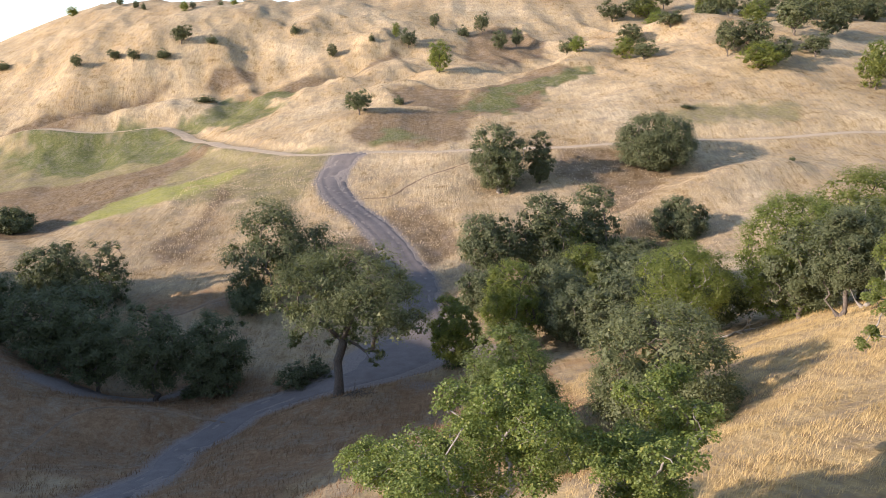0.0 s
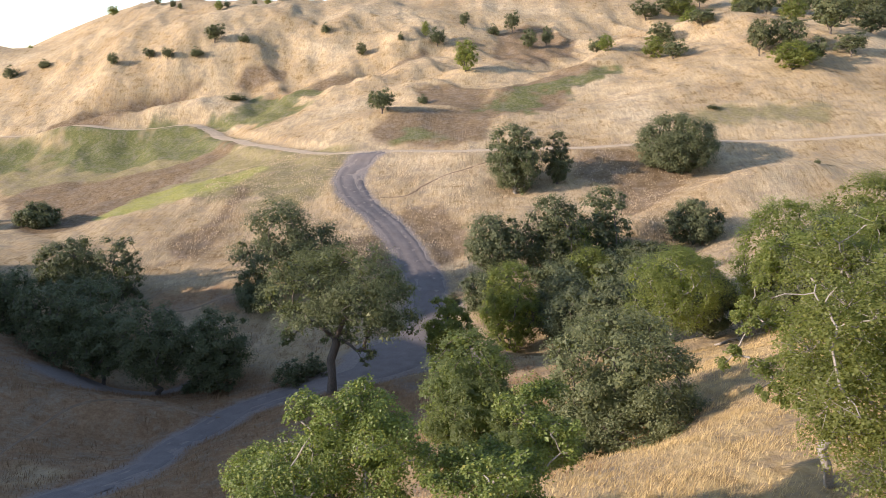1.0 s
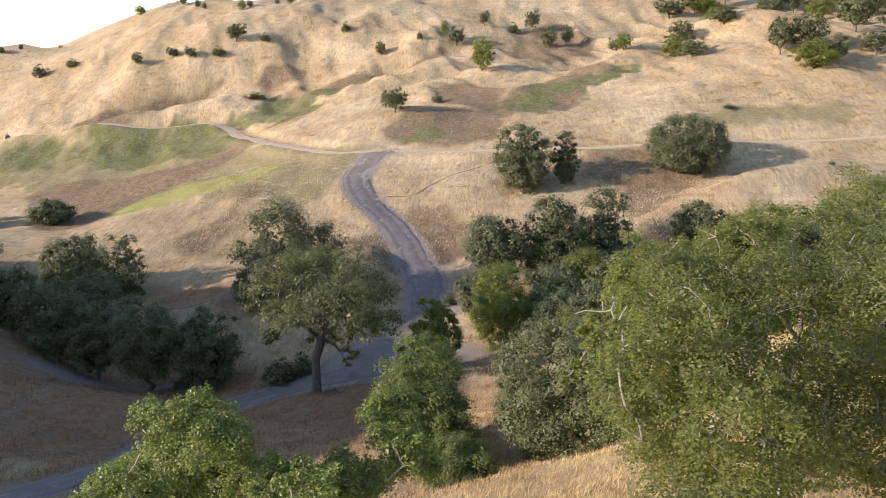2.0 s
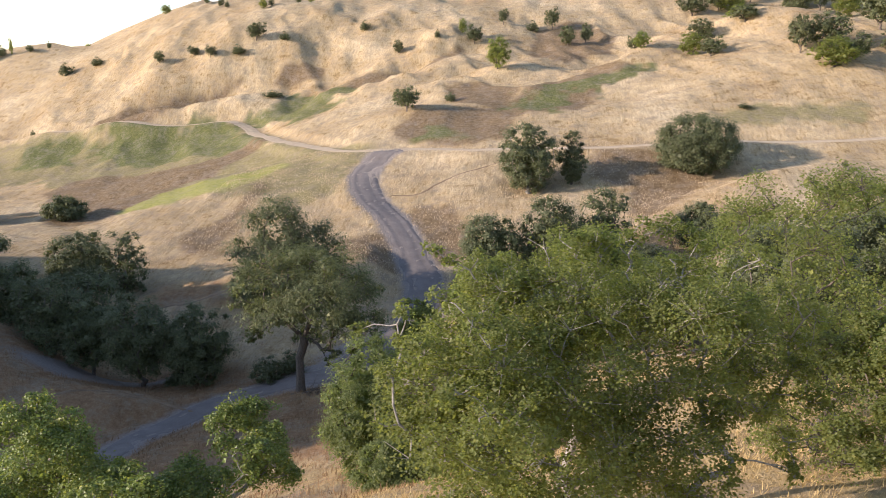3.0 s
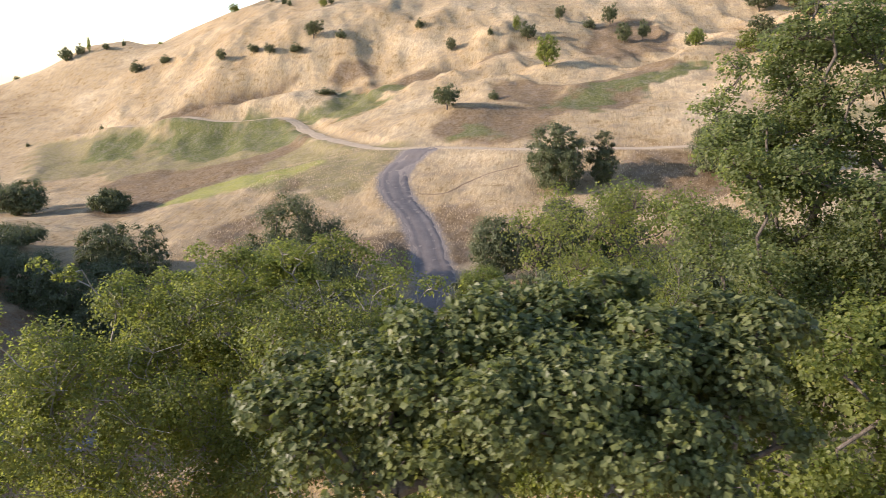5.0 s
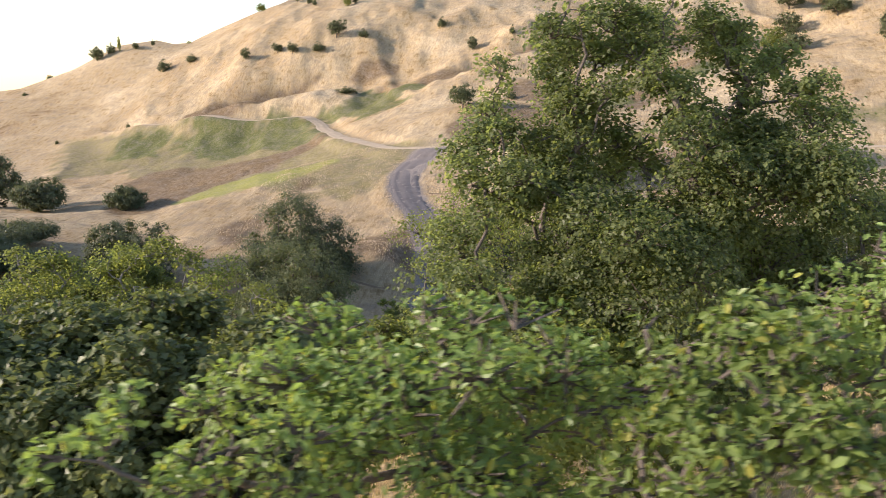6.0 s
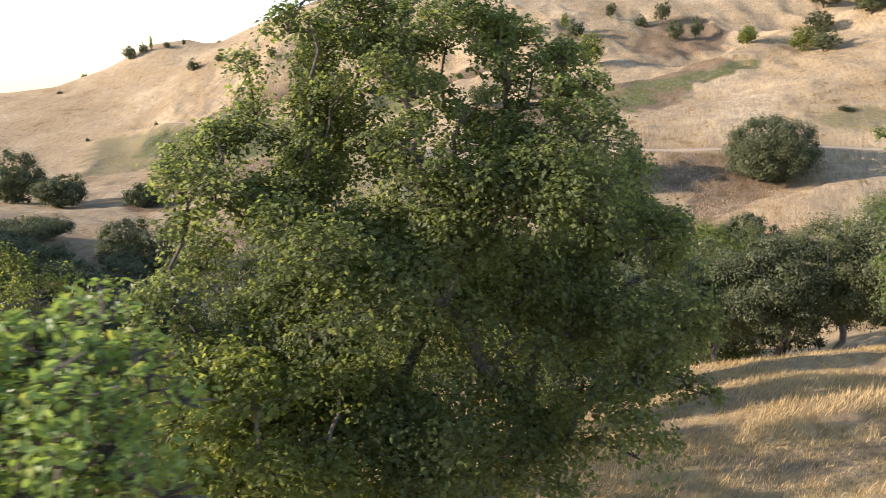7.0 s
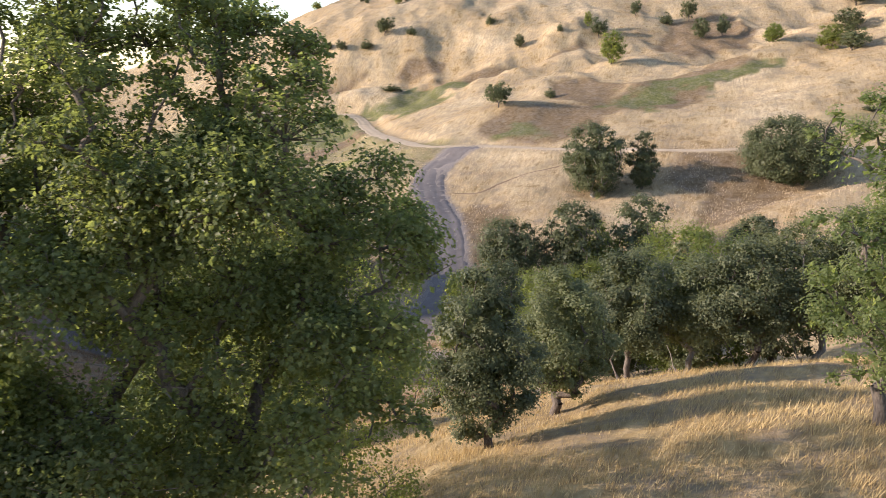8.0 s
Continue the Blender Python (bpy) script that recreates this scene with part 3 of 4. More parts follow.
        for f in (0.35, 0.7, 1.0):
            nodes.append(foot * (1 - f * 0.2) + fork * f + foot * 3 * f * (stems > 1) + rng.normal(size=3) * [0.03, 0.03, 0] * height * f * 0.6)
            up.append(last), owner.append(0)
            last = len(nodes) - 1
    limb = 0
    for k in np.argsort(np.linalg.norm(c - fork, axis=1)):
        have = np.array(nodes)
        gap = np.linalg.norm(have - c[k], axis=1) + 0.35 * np.linalg.norm(have - fork, axis=1) + 4.0 * height * (have[:, 2] < 0.6 * fork[2])
        j = int(gap.argmin())
        own = owner[j]
        if own == 0:
            limb += 1
            own = limb
        a, b, last = have[j], c[k], j
        for f in (0.33, 0.67, 1.0):
            p = a + (b - a) * f + rng.normal(size=3) * 0.06 * np.linalg.norm(b - a) * (f < 1) + np.array([0, 0, 0.10 * np.linalg.norm(b - a) * math.sin(math.pi * f)])
            nodes.append(p), up.append(last), owner.append(own)
            last = len(nodes) - 1
    nodes, up, owner = np.array(nodes), np.array(up), np.array(owner)
    load = np.zeros(len(nodes))
    load[[i for i in range(len(nodes)) if i not in set(up.tolist())]] = 1
    for i in range(len(nodes) - 1, 0, -1):
        load[up[i]] += load[i]
    thick = (trunk_r or 0.016 * height + 0.018 * radius) * (load / load[0]) ** 0.52
    thick[0] *= 1.35
    root = tagged(new(name), label, "tree", group)
    root.location = (x, y, ground_at(x, y) - 0.15)
    sides = 5 if leaf < 0.14 else 4
    for own in range(limb + 1):
        i = np.nonzero((owner == own) & (up >= 0))[0]
        if len(i):
            v, f = tube_arrays(nodes[up[i]], nodes[i], thick[up[i]] if own == 0 else np.minimum(thick[up[i]], thick[i] * 1.5), thick[i], sides)
            piece = part("trunk" if own == 0 else "limb", mesh_of("limb", v, f, bark or BARK, True), root if own == 0 else trunk)
            trunk = piece if own == 0 else trunk
    # leaves: every clump carries sprays, every spray is a small bowed fan of leaves
    rows_ = np.maximum(5, 24 * (clump_r / clump_r.mean()) ** 2 * np.where(rng.random(clumps) < open_, 0.25, 1)).astype(int)
    who = np.repeat(np.arange(clumps), rows_)
    n_s = len(who)
    out = c - core
    out /= np.linalg.norm(out, axis=1)[:, None] + 1e-6
    d = unit(rng, n_s)
    d[:, 2] = np.where(rng.random(n_s) < 0.6, np.abs(d[:, 2]), d[:, 2])
    d = d + 0.45 * out[who] + [0, 0, 0.15]
    d /= np.linalg.norm(d, axis=1)[:, None]
    mid_s = c[who] + d * (clump_r[who] * rng.uniform(0.3, 1.0, n_s) ** 0.6)[:, None] * [1, 1, 0.8]
    face = d + [0, 0, 0.5] + rng.normal(size=(n_s, 3)) * 0.25
    face /= np.linalg.norm(face, axis=1)[:, None]
    rad_s = clump_r[who] * rng.uniform(0.28, 0.56, n_s)
    spray = rng.integers(0, n_s, int(count))
    n = len(spray)
    flat = rng.normal(size=(n, 3))
    flat -= face[spray] * np.sum(flat * face[spray], axis=1)[:, None]
    flat /= np.linalg.norm(flat, axis=1)[:, None] + 1e-6
    far = rng.random(n) ** 0.5
    at = mid_s[spray] + (flat * far[:, None] + face[spray] * (0.22 * rng.normal(size=n) - 0.45 * far**2)[:, None]) * rad_s[spray][:, None]
    keep = at[:, 2] > 0.06 * height
    at, spray, far, flat = at[keep], spray[keep], far[keep], flat[keep]
    lean_out = face[spray] * 0.9 + flat * 0.5 * far[:, None]
    v, f = leaf_arrays(rng, at, lean_out, leaf * 0.9, slim=0.55 if oval else 0.8, jumble=1.0 if oval else 0.75 if leaf < 0.12 else 0.5, oval=oval, three=leaf >= 0.12)
    # the inner foliage: larger sprigs that close the heart of every clump and the crown behind it
    near, far_in = np.repeat(np.arange(clumps), 16 if leaf <= 0.12 else 28 if leaf < 0.26 else 20), np.repeat(np.arange(clumps), 5 if leaf <= 0.12 else 12 if leaf < 0.26 else 10)
    p_in = c[near] + unit(rng, len(near)) * (rng.random((len(near), 1)) ** 0.5 * 0.55 * clump_r[near][:, None]) * [1, 1, 0.75]
    p_far = core + (c[far_in] - core) * rng.uniform(0.35, 0.88, (len(far_in), 1)) + rng.normal(size=(len(far_in), 3)) * 0.3 * clump_r[far_in][:, None]
    if open_:
        p_in, near = p_in[:: 2], near[:: 2]
        p_far, far_in = p_far[:: 3], far_in[:: 3]
    if oval:
        p_in, near = p_in[:: 4], near[:: 4]
        p_far, far_in = p_far[:: 4], far_in[:: 4]
    p_all, own = np.vstack([p_in, p_far]), np.r_[near, far_in]
    dir_in = p_all - core
    dir_in /= np.linalg.norm(dir_in, axis=1)[:, None] + 1e-6
    big = np.minimum(0.6 * clump_r[own], (2.6 if leaf > 0.12 else 1.0 if oval else 1.6) * leaf)
    v2, f2 = leaf_arrays(rng, p_all, dir_in, big, slim=0.75, jumble=0.9, three=f.shape[1] == 3)
    v, f = np.vstack([v, v2]), np.vstack([f, f2 + len(v)])
    # twigs run out to the sprays of trees that stand close by
    if leaf < 0.12:
        pick = rng.random(n_s) < 0.35
        tv, tf = tube_arrays(c[who[pick]], mid_s[pick], np.full(pick.sum(), 0.012), np.full(pick.sum(), 0.005), 3)
        tagged(part("twig_work", mesh_of("twig_work", tv, tf, bark or BARK), root), kind="stuff")
    part("crown", mesh_of("crown", v, f, mat), root)
    return root


# far trees on the hillside: a few kinds, each built once and then copied
FAR_KINDS = []
for far_seed, (far_low, far_squash, far_name) in enumerate([(0.06, 0.9, "oak_tree"), (0.14, 0.8, "oak_tree"), (0.02, 0.95, "oak_tree"), (-0.05, 0.95, "shrub"), (0.10, 0.7, "oak_tree"), (0.18, 0.9, "oak_tree")]):
    FAR_KINDS.append((far_seed, far_low, far_squash, far_name))


def far_tree(kind, x, y, wide, high, label, group, made={}):
    seed, low, squash, name = FAR_KINDS[kind]
    m = pose(x, y, ground_at(x, y) - 0.2, 0, 0, (x * 37 + y * 53) % 360) @ Matrix.Diagonal((wide / 9, wide / 9, high / 8, 1))
    if kind not in made:
        made[kind] = tree(name, label, x, y, 4.5, 8.0, 300 + seed, 0.28, 3000, LEAF_DARK if kind != 2 else LEAF_OLIVE, low=low, squash=squash, clumps=46, spread=0.27, lobes=0.42, inner=0.2, group=group)
        made[kind].matrix_basis = m
        return made[kind]
    ob = copy_thing(made[kind], Matrix.Identity(4))
    ob.matrix_basis = m
    return tagged(ob, label, "tree", group)


HILL_OAKS = [(-23, 213, 9.3, 7.6), (-42, 299, 5.4, 5.4), (-13, 304, 7.8, 7.8), (-18, 308, 4.2, 6.0), (-3, 326, 5.4, 6.9), (17, 328, 7.4, 9.4),
             (23, 308, 8.3, 7.9), (30, 313, 6.2, 8.1), (-1, 262, 10.2, 11.0), (-102, 306, 9.2, 7.8), (-118, 297, 5.3, 5.3), (-140, 297, 5.2, 5.2),
             (47, 292, 6.8, 6.8), (46, 265, 6.8, 6.0), (-127, 301, 6.2, 4.5)]
for k, row in enumerate(HILL_OAKS):
    far_tree((1, 0, 4, 2, 5)[k % 5] if k else 1, *row, "lone dark green oak on the golden hillside", "oaks on the hillside")
HILL_SHRUBS = [(-13, 231, 4.2, 3.1), (-59, 315, 4.8, 4.3), (-27, 301, 2.7, 3.6), (9, 325, 6.1, 4.9), (-90, 306, 5.3, 3.8), (-107, 299, 6.7, 4.3),
               (76, 164, 1.8, 1.2), (66, 207, 5.0, 1.3), (-179, 269, 2.2, 3.0), (-208, 261, 1.8, 2.1), (-192, 313, 7.4, 5.7), (-178, 315, 6.7, 3.9), (-85, 276, 9, 3)]
for row in HILL_SHRUBS:
    far_tree(3, *row, "rounded dark green shrub on the dry slope", "shrubs on the hillside")
SPUR_OAKS = [(67, 277, 11.5, 7.5), (61, 260, 9.6, 7.5), (66, 254, 9.8, 7.5), (81, 277, 10.8, 6.5), (89, 242, 10.8, 11.6), (97, 243, 13.7, 11.0), (94, 228, 15, 8.5),
             (101, 233, 11.4, 8), (115, 239, 10.7, 8), (116, 257, 17, 13.5), (136, 272, 16, 10), (121, 215, 12, 14), (76, 350, 15, 10), (134, 214, 12, 12)]
for k, row in enumerate(SPUR_OAKS):
    far_tree((0, 2, 4, 1, 5)[k % 5], *row, "broad green oak on the sunlit spur", "oaks on the spur")
wood = np.random.default_rng(9)
for k in range(34):
    wx, wy = wood.uniform(88, 215), wood.uniform(300, 372)
    far_tree((0, 1, 2, 4, 5)[k % 5], wx, wy, wood.uniform(10, 16), wood.uniform(8, 13), "dark oak in the wood behind the spur", "oaks of the far wood")
RIDGE_TREES = [(-249, 338, 8.8, 8.0), (-243, 341, 5.9, 5.7), (-237, 340, 2.3, 8.0), (-228, 341, 4.6, 3.6), (-222, 347, 2.6, 3.3), (-215, 368, 3.4, 3.1), (-281, 339, 4.3, 3.4), (-273, 313, 3.4, 2.4), (-180, 384, 7.0, 5.1), (-148, 363, 4.4, 3.7), (-132, 349, 2.6, 3.6), (-110, 337, 4.5, 4.5), (-107, 339, 3.5, 3.3), (-98, 350, 3.1, 2.6), (-92, 350, 4.1, 3.1), (-89, 356, 2.6, 2.6), (-138, 356, 3.6, 4.1)]
for k, row in enumerate(RIDGE_TREES):
    far_tree((0, 3, 2)[k % 3], *row, "small dark tree on the skyline ridge", "trees on the ridge")

# trees of the middle distance, each with a shape of its own
G_VALLEY = "oaks of the creek valley"
tree("oak_tree", "dense round live oak beside the dirt road", 48.6, 172.2, 9.4, 12.0, 210, 0.33, 27000, LEAF_DARK, low=-0.05, clumps=170, lobes=0.06, inner=0.05, spread=0.2, top=26.2, group=G_VALLEY)
tree("oak_tree", "tall green oak with a pale trunk on the bank", 12.5, 165.6, 6.9, 15.4, 211, 0.31, 19000, LEAF_DARK, low=0.03, clumps=140, lobes=0.2, bark=BARK_PALE, trunk_r=0.45, top=24.4, group=G_VALLEY)
tree("oak_tree", "smaller dark oak beside the tall one", 21.7, 167.7, 3.6, 11.8, 212, 0.31, 7000, LEAF_DARK, low=0.05, clumps=90, top=22.6, group=G_VALLEY)
tree("oak_tree", "large dark live oak in the hollow", 26.5, 130.6, 5.5, 16.6, 213, 0.275, 10200, LEAF_DARK, low=-0.05, clumps=130, lobes=0.1, spread=0.28, top=15.6, group=G_VALLEY)
tree("oak_tree", "dark live oak crowded in the hollow", 16.8, 124.6, 5.7, 15.5, 214, 0.264, 12100, LEAF_DARK, low=0.03, clumps=130, lobes=0.1, spread=0.28, top=14.8, group=G_VALLEY)
tree("oak_tree", "broad dark oak leaning over the creek", 7.5, 122.5, 5.7, 13.0, 215, 0.264, 12100, LEAF_DARK, low=0.24, clumps=110, lobes=0.1, spread=0.28, top=12.0, group=G_VALLEY)
tree("oak_tree", "olive-green oak in the creek bed", 9.0, 99.1, 4.9, 12.7, 216, 0.22, 12800, LEAF_OLIVE, low=-0.00, clumps=120, lobes=0.3, top=9.4, group=G_VALLEY)
tree("oak_tree", "dark oak in the creek bed", 17.1, 101.9, 5.6, 10.0, 217, 0.22, 16500, LEAF_DARK, low=-0.05, clumps=120, lobes=0.1, spread=0.28, top=7.3, group=G_VALLEY)
tree("oak_tree", "yellow-green oak beside the turnout", 1.4, 89.8, 3.5, 10.5, 218, 0.198, 8200, LEAF_OLIVE, low=0.12, clumps=100, lobes=0.25, top=7.0, group=G_VALLEY)
tree("oak_tree", "low round oak in the hollow", 43.8, 137.1, 5.6, 8.6, 219, 0.286, 9900, LEAF_DARK, low=0.03, clumps=90, lobes=0.12, top=12.5, group=G_VALLEY)
tree("oak_tree", "open olive oak with pale crooked limbs", 24.7, 74.6, 5.3, 12.2, 220, 0.165, 27000, LEAF_OLIVE, low=0.27, clumps=130, lobes=0.4, bark=BARK_PALE, open_=0.2, trunk_r=0.3, top=17.1, group=G_VALLEY)
tree("oak_tree", "small dark bushy oak in the creek bed", 21.1, 84.8, 2.0, 8.4, 221, 0.187, 2900, LEAF_DARK, low=0.45, clumps=60, top=10.3, group=G_VALLEY)
tree("oak_tree", "tall leafy oak on the valley side", 36.7, 77.9, 6.3, 14.4, 222, 0.165, 37700, LEAF_OLIVE, low=-0.05, clumps=170, lobes=0.3, top=21.7, group=G_VALLEY)
tree("oak_tree", "broad oak at the back of the grove", 56.0, 98.3, 8.3, 14.0, 223, 0.209, 38700, LEAF_OLIVE, low=-0.05, clumps=150, lobes=0.3, top=22.1, group=G_VALLEY)
tree("oak_tree", "grey-green blue oak on the grassy slope", 14.6, 47.1, 5.4, 9.0, 224, 0.15, 42000, LEAF_GREY, low=-0.05, clumps=190, lobes=0.2, spread=0.2, top=18.1, group=G_VALLEY)
tree("oak_tree", "bright green oak on the lower slope", 4.4, 50.3, 3.8, 9.6, 225, 0.154, 15800, LEAF_GREEN, low=0.03, clumps=140, lobes=0.25, top=16.0, group=G_VALLEY)
tree("oak_tree", "shaded oak with drooping sides above the creek", -25.8, 117.8, 8.4, 13.0, 226, 0.253, 28200, LEAF_DARK, low=-0.05, clumps=150, spread=0.45, top=12.4, group=G_VALLEY,
     crowns=[(-27.6, 119, 9.6, 5.67), (-22.8, 119.5, 7.4, 4.8), (-29.8, 116.1, 5.9, 4.69), (-30.7, 115.2, 1.6, 3.57), (-26, 116.6, 3.5, 6.08), (-21.1, 120, 5, 4.61), (-31.6, 114.7, -0.6, 2.45), (-22.7, 120.1, 0.7, 5.35)])
tree("oak_tree", "spreading oak with a single dark trunk by the turnout", -12.6, 84.4, 8.9, 17.7, 227, 0.187, 38700, LEAF_GREY, low=0.42, clumps=230, lobes=0.4, spread=0.42, squash=0.9, trunk_r=0.5, top=12.3, group=G_VALLEY,
     crowns=[(-16.1, 83, 9, 3.87), (-12.8, 87.2, 9.6, 4.22), (-8.5, 85.4, 10.4, 3.96), (-5.4, 86.7, 7.2, 3.71), (-9.2, 81.6, 7.4, 4.78), (-13.2, 80.4, 6.5, 3.78), (-6.1, 81.1, 4.9, 3.35), (-17.5, 84.3, 5.6, 3.14), (-4.1, 84.2, 4.9, 2.81), (-7.4, 81.4, 1.7, 1.77), (-11.9, 86.7, 2.3, 2.56), (-16.1, 81.9, 4, 2.1)])
tree("oak_tree", "shaded oak at the edge of the slope", -62.6, 118.0, 6.4, 9.6, 228, 0.253, 16500, LEAF_DARK, low=-0.05, clumps=110, top=8.4, group=G_VALLEY)
tree("oak_tree", "small oak at the edge of the slope", -54.1, 117.4, 4.4, 10.8, 229, 0.253, 7800, LEAF_DARK, low=-0.05, clumps=90, lobes=0.4, open_=0.2, top=8.6, group=G_VALLEY)
tree("oak_tree", "dark live oak standing in deep shade", -61.6, 99.5, 5.1, 9.3, 230, 0.22, 13700, LEAF_DARK, low=-0.05, clumps=110, top=7.5, group=G_VALLEY)
tree("oak_tree", "dark live oak standing in deep shade", -52.9, 95.6, 5.3, 12.1, 231, 0.209, 16300, LEAF_DARK, low=-0.03, clumps=110, top=7.0, group=G_VALLEY)
tree("oak_tree", "dark live oak standing in deep shade", -45.6, 93.2, 4.0, 11.3, 232, 0.209, 9600, LEAF_DARK, low=0.14, clumps=100, top=4.2, group=G_VALLEY)
tree("oak_tree", "dark live oak standing in deep shade", -37.7, 92.3, 5.6, 13.4, 233, 0.198, 21000, LEAF_DARK, low=0.13, clumps=120, top=5.5, group=G_VALLEY)
tree("oak_tree", "dark live oak standing in deep shade", -30.3, 93.1, 5.3, 11.1, 234, 0.209, 16800, LEAF_DARK, low=0.08, clumps=110, top=3.9, group=G_VALLEY)
tree("oak_tree", "dark live oak standing in deep shade", -71.0, 99.6, 5.9, 5.1, 235, 0.22, 18200, LEAF_DARK, low=-0.05, clumps=100, top=8.3, group=G_VALLEY)
tree("oak_tree", "dark live oak standing in deep shade", -52.0, 104.0, 6.0, 12.0, 250, 0.22, 11200, LEAF_DARK, low=0.05, clumps=100, group=G_VALLEY, top=5.4)
tree("oak_tree", "low dark oak at the end of the grove", -29.5, 92.5, 3.6, 6.0, 251, 0.209, 6300, LEAF_DARK, low=0.0, clumps=70, group=G_VALLEY, top=-0.5)
tree("oak_tree", "dark oak on the valley floor", -90.6, 155.6, 5.1, 6.1, 236, 0.374, 4600, LEAF_DARK, low=-0.05, clumps=80, top=8.6, group=G_VALLEY)
tree("oak_tree", "dark oak low in the western hollow", -112.2, 151.8, 6.6, 8.5, 237, 0.374, 8100, LEAF_DARK, low=-0.05, clumps=100, top=10.0, group=G_VALLEY)
tree("oak_tree", "dark oak low in the western hollow", -132.6, 157.6, 7.8, 14.1, 238, 0.396, 10100, LEAF_DARK, low=-0.05, clumps=90, top=14.7, group=G_VALLEY)
tree("oak_tree", "dark oak low in the western hollow", -84.2, 116.3, 7.9, 3.4, 239, 0.297, 18200, LEAF_DARK, low=-0.05, clumps=90, top=6.8, group=G_VALLEY)
tree("oak_tree", "green oak reaching down to the grass", 5.3, 47.6, 3.7, 6, 143, 0.165, 16400, LEAF_GREEN, low=-0.03, clumps=80, group=G_VALLEY, top=13.6)
tree("oak_tree", "low leafy oak on the grassy slope", 7.6, 41.5, 2.5, 4, 144, 0.154, 11000, LEAF_GREEN, low=-0.03, clumps=60, group=G_VALLEY, top=12.6)
tree("oak_tree", "oak at the back of the grove", 66, 92, 7.5, 13.5, 48, 0.275, 15000, LEAF_OLIVE, low=0.1, clumps=120, group=G_VALLEY)
for k, (vx, vy, vr, vh) in enumerate([(33.5, 61, 3.4, 9.5), (37.2, 64, 4.0, 10), (41, 62, 3.8, 9.5), (45, 64.5, 4.2, 10), (49, 62.5, 4.2, 10.5), (53.5, 65, 4.4, 10.5)]):
    tree("oak_tree", "blue oak with dark stems at the edge of the grove", vx, vy, vr, vh, 60 + k, 0.16, 20000, LEAF_GREY if k % 2 else LEAF_DARK, low=0.24, clumps=80, spread=0.27, squash=0.55, lobes=0.42, stems=2, group="oaks of the grove", trunk_r=0.22, bark=BARK_PALE if k % 2 else BARK)
for k, (vx, vy, vr, vh) in enumerate([(36, 73, 4.6, 10.5), (43.5, 76, 5, 11), (51, 74, 5, 11)]):
    tree("oak_tree", "leafy blue oak inside the grove", vx, vy, vr, vh, 66 + k, 0.2, 12500, LEAF_DARK, low=0.1, clumps=80, group="oaks of the grove")
for k, (vx, vy, vr, vh) in enumerate([(22, 113, 5.2, 9), (21.5, 90, 5, 9), (29, 101, 5, 8.5), (32, 118, 4, 7), (-30, 113.5, 4, 6), (-20.5, 120, 3.6, 6), (19.5, 128, 6.2, 11.5), (21, 121, 5.5, 8), (30, 124, 5, 7), (17.5, 112, 5.5, 8), (6.5, 112, 4.6, 7.5), (27, 110, 5.5, 8), (34, 104, 5.2, 8), (17.5, 92, 4.8, 8.5), (29, 92, 5.2, 8.5), (30.5, 82, 4.6, 8), (20, 83, 4.2, 8)]):
    tree("oak_tree", "dark oak low in the creek bed" if k % 6 else "olive-green oak low in the creek bed", vx, vy, vr, vh, 190 + k, 0.24, 9000, LEAF_DARK if k % 6 else LEAF_OLIVE, low=0.05, clumps=80, group=G_VALLEY)
tree("oak_tree", "slender light green oak on the grass", 31.9, 47.4, 2.8, 8.0, 70, 0.13, 28000, LEAF_GREY, low=0.16, clumps=90, lobes=0.5, spread=0.26, top_heavy=-0.15, shift=(0.3, 0.2), group="oaks of the grove", trunk_r=0.24)
tree("oak_tree", "slender dark oak beside the light one", 30.6, 40.5, 2.5, 8.4, 71, 0.13, 29300, LEAF_DARK, low=0.06, clumps=90, lobes=0.5, spread=0.26, top_heavy=-0.2, shift=(-0.3, 0.3), group="oaks of the grove", trunk_r=0.2)

# near trees
G_NEAR = "oaks near the ridge top"
tree("oak_tree", "leafy bright green oak on the near slope", 0.6, 21.4, 4.4, 7.6, 80, 0.10, 56000, LEAF_FRESH, low=0.15, clumps=140, spread=0.44, open_=0.15, group=G_NEAR, bark=BARK_PALE, top=24.3, trunk_r=0.16,
     crowns=[(1.9, 20.2, 23.4, 1), (0.8, 20.6, 22.6, 1.1), (2.6, 20, 22.4, 1.2), (-0.4, 19.8, 20.9, 1.1), (-2.4, 24.8, 18.7, 1.2), (-0.6, 23, 20, 1.2), (1, 21.5, 21, 1.4), (-1.8, 22, 19.3, 1.2), (3, 21, 20.8, 1.2), (0.2, 21, 19.5, 1.5)])
tree("oak_tree", "smaller bright green oak on the near slope", 6.4, 21.4, 2.8, 5.6, 81, 0.10, 40000, LEAF_FRESH, low=0.1, clumps=110, spread=0.44, open_=0.15, group=G_NEAR, bark=BARK_PALE, top=24.2, trunk_r=0.13,
     crowns=[(4.4, 19, 21.9, 0.9), (5.8, 17.6, 22.6, 0.8), (7.1, 22.3, 22.6, 1), (6.6, 24.4, 21, 1), (7.6, 21.2, 21.8, 1), (5.4, 19.5, 21.3, 1.2), (6.4, 21, 20.8, 1.2), (7.6, 23.2, 20.6, 1.1), (6.2, 21, 19.4, 1.3)])
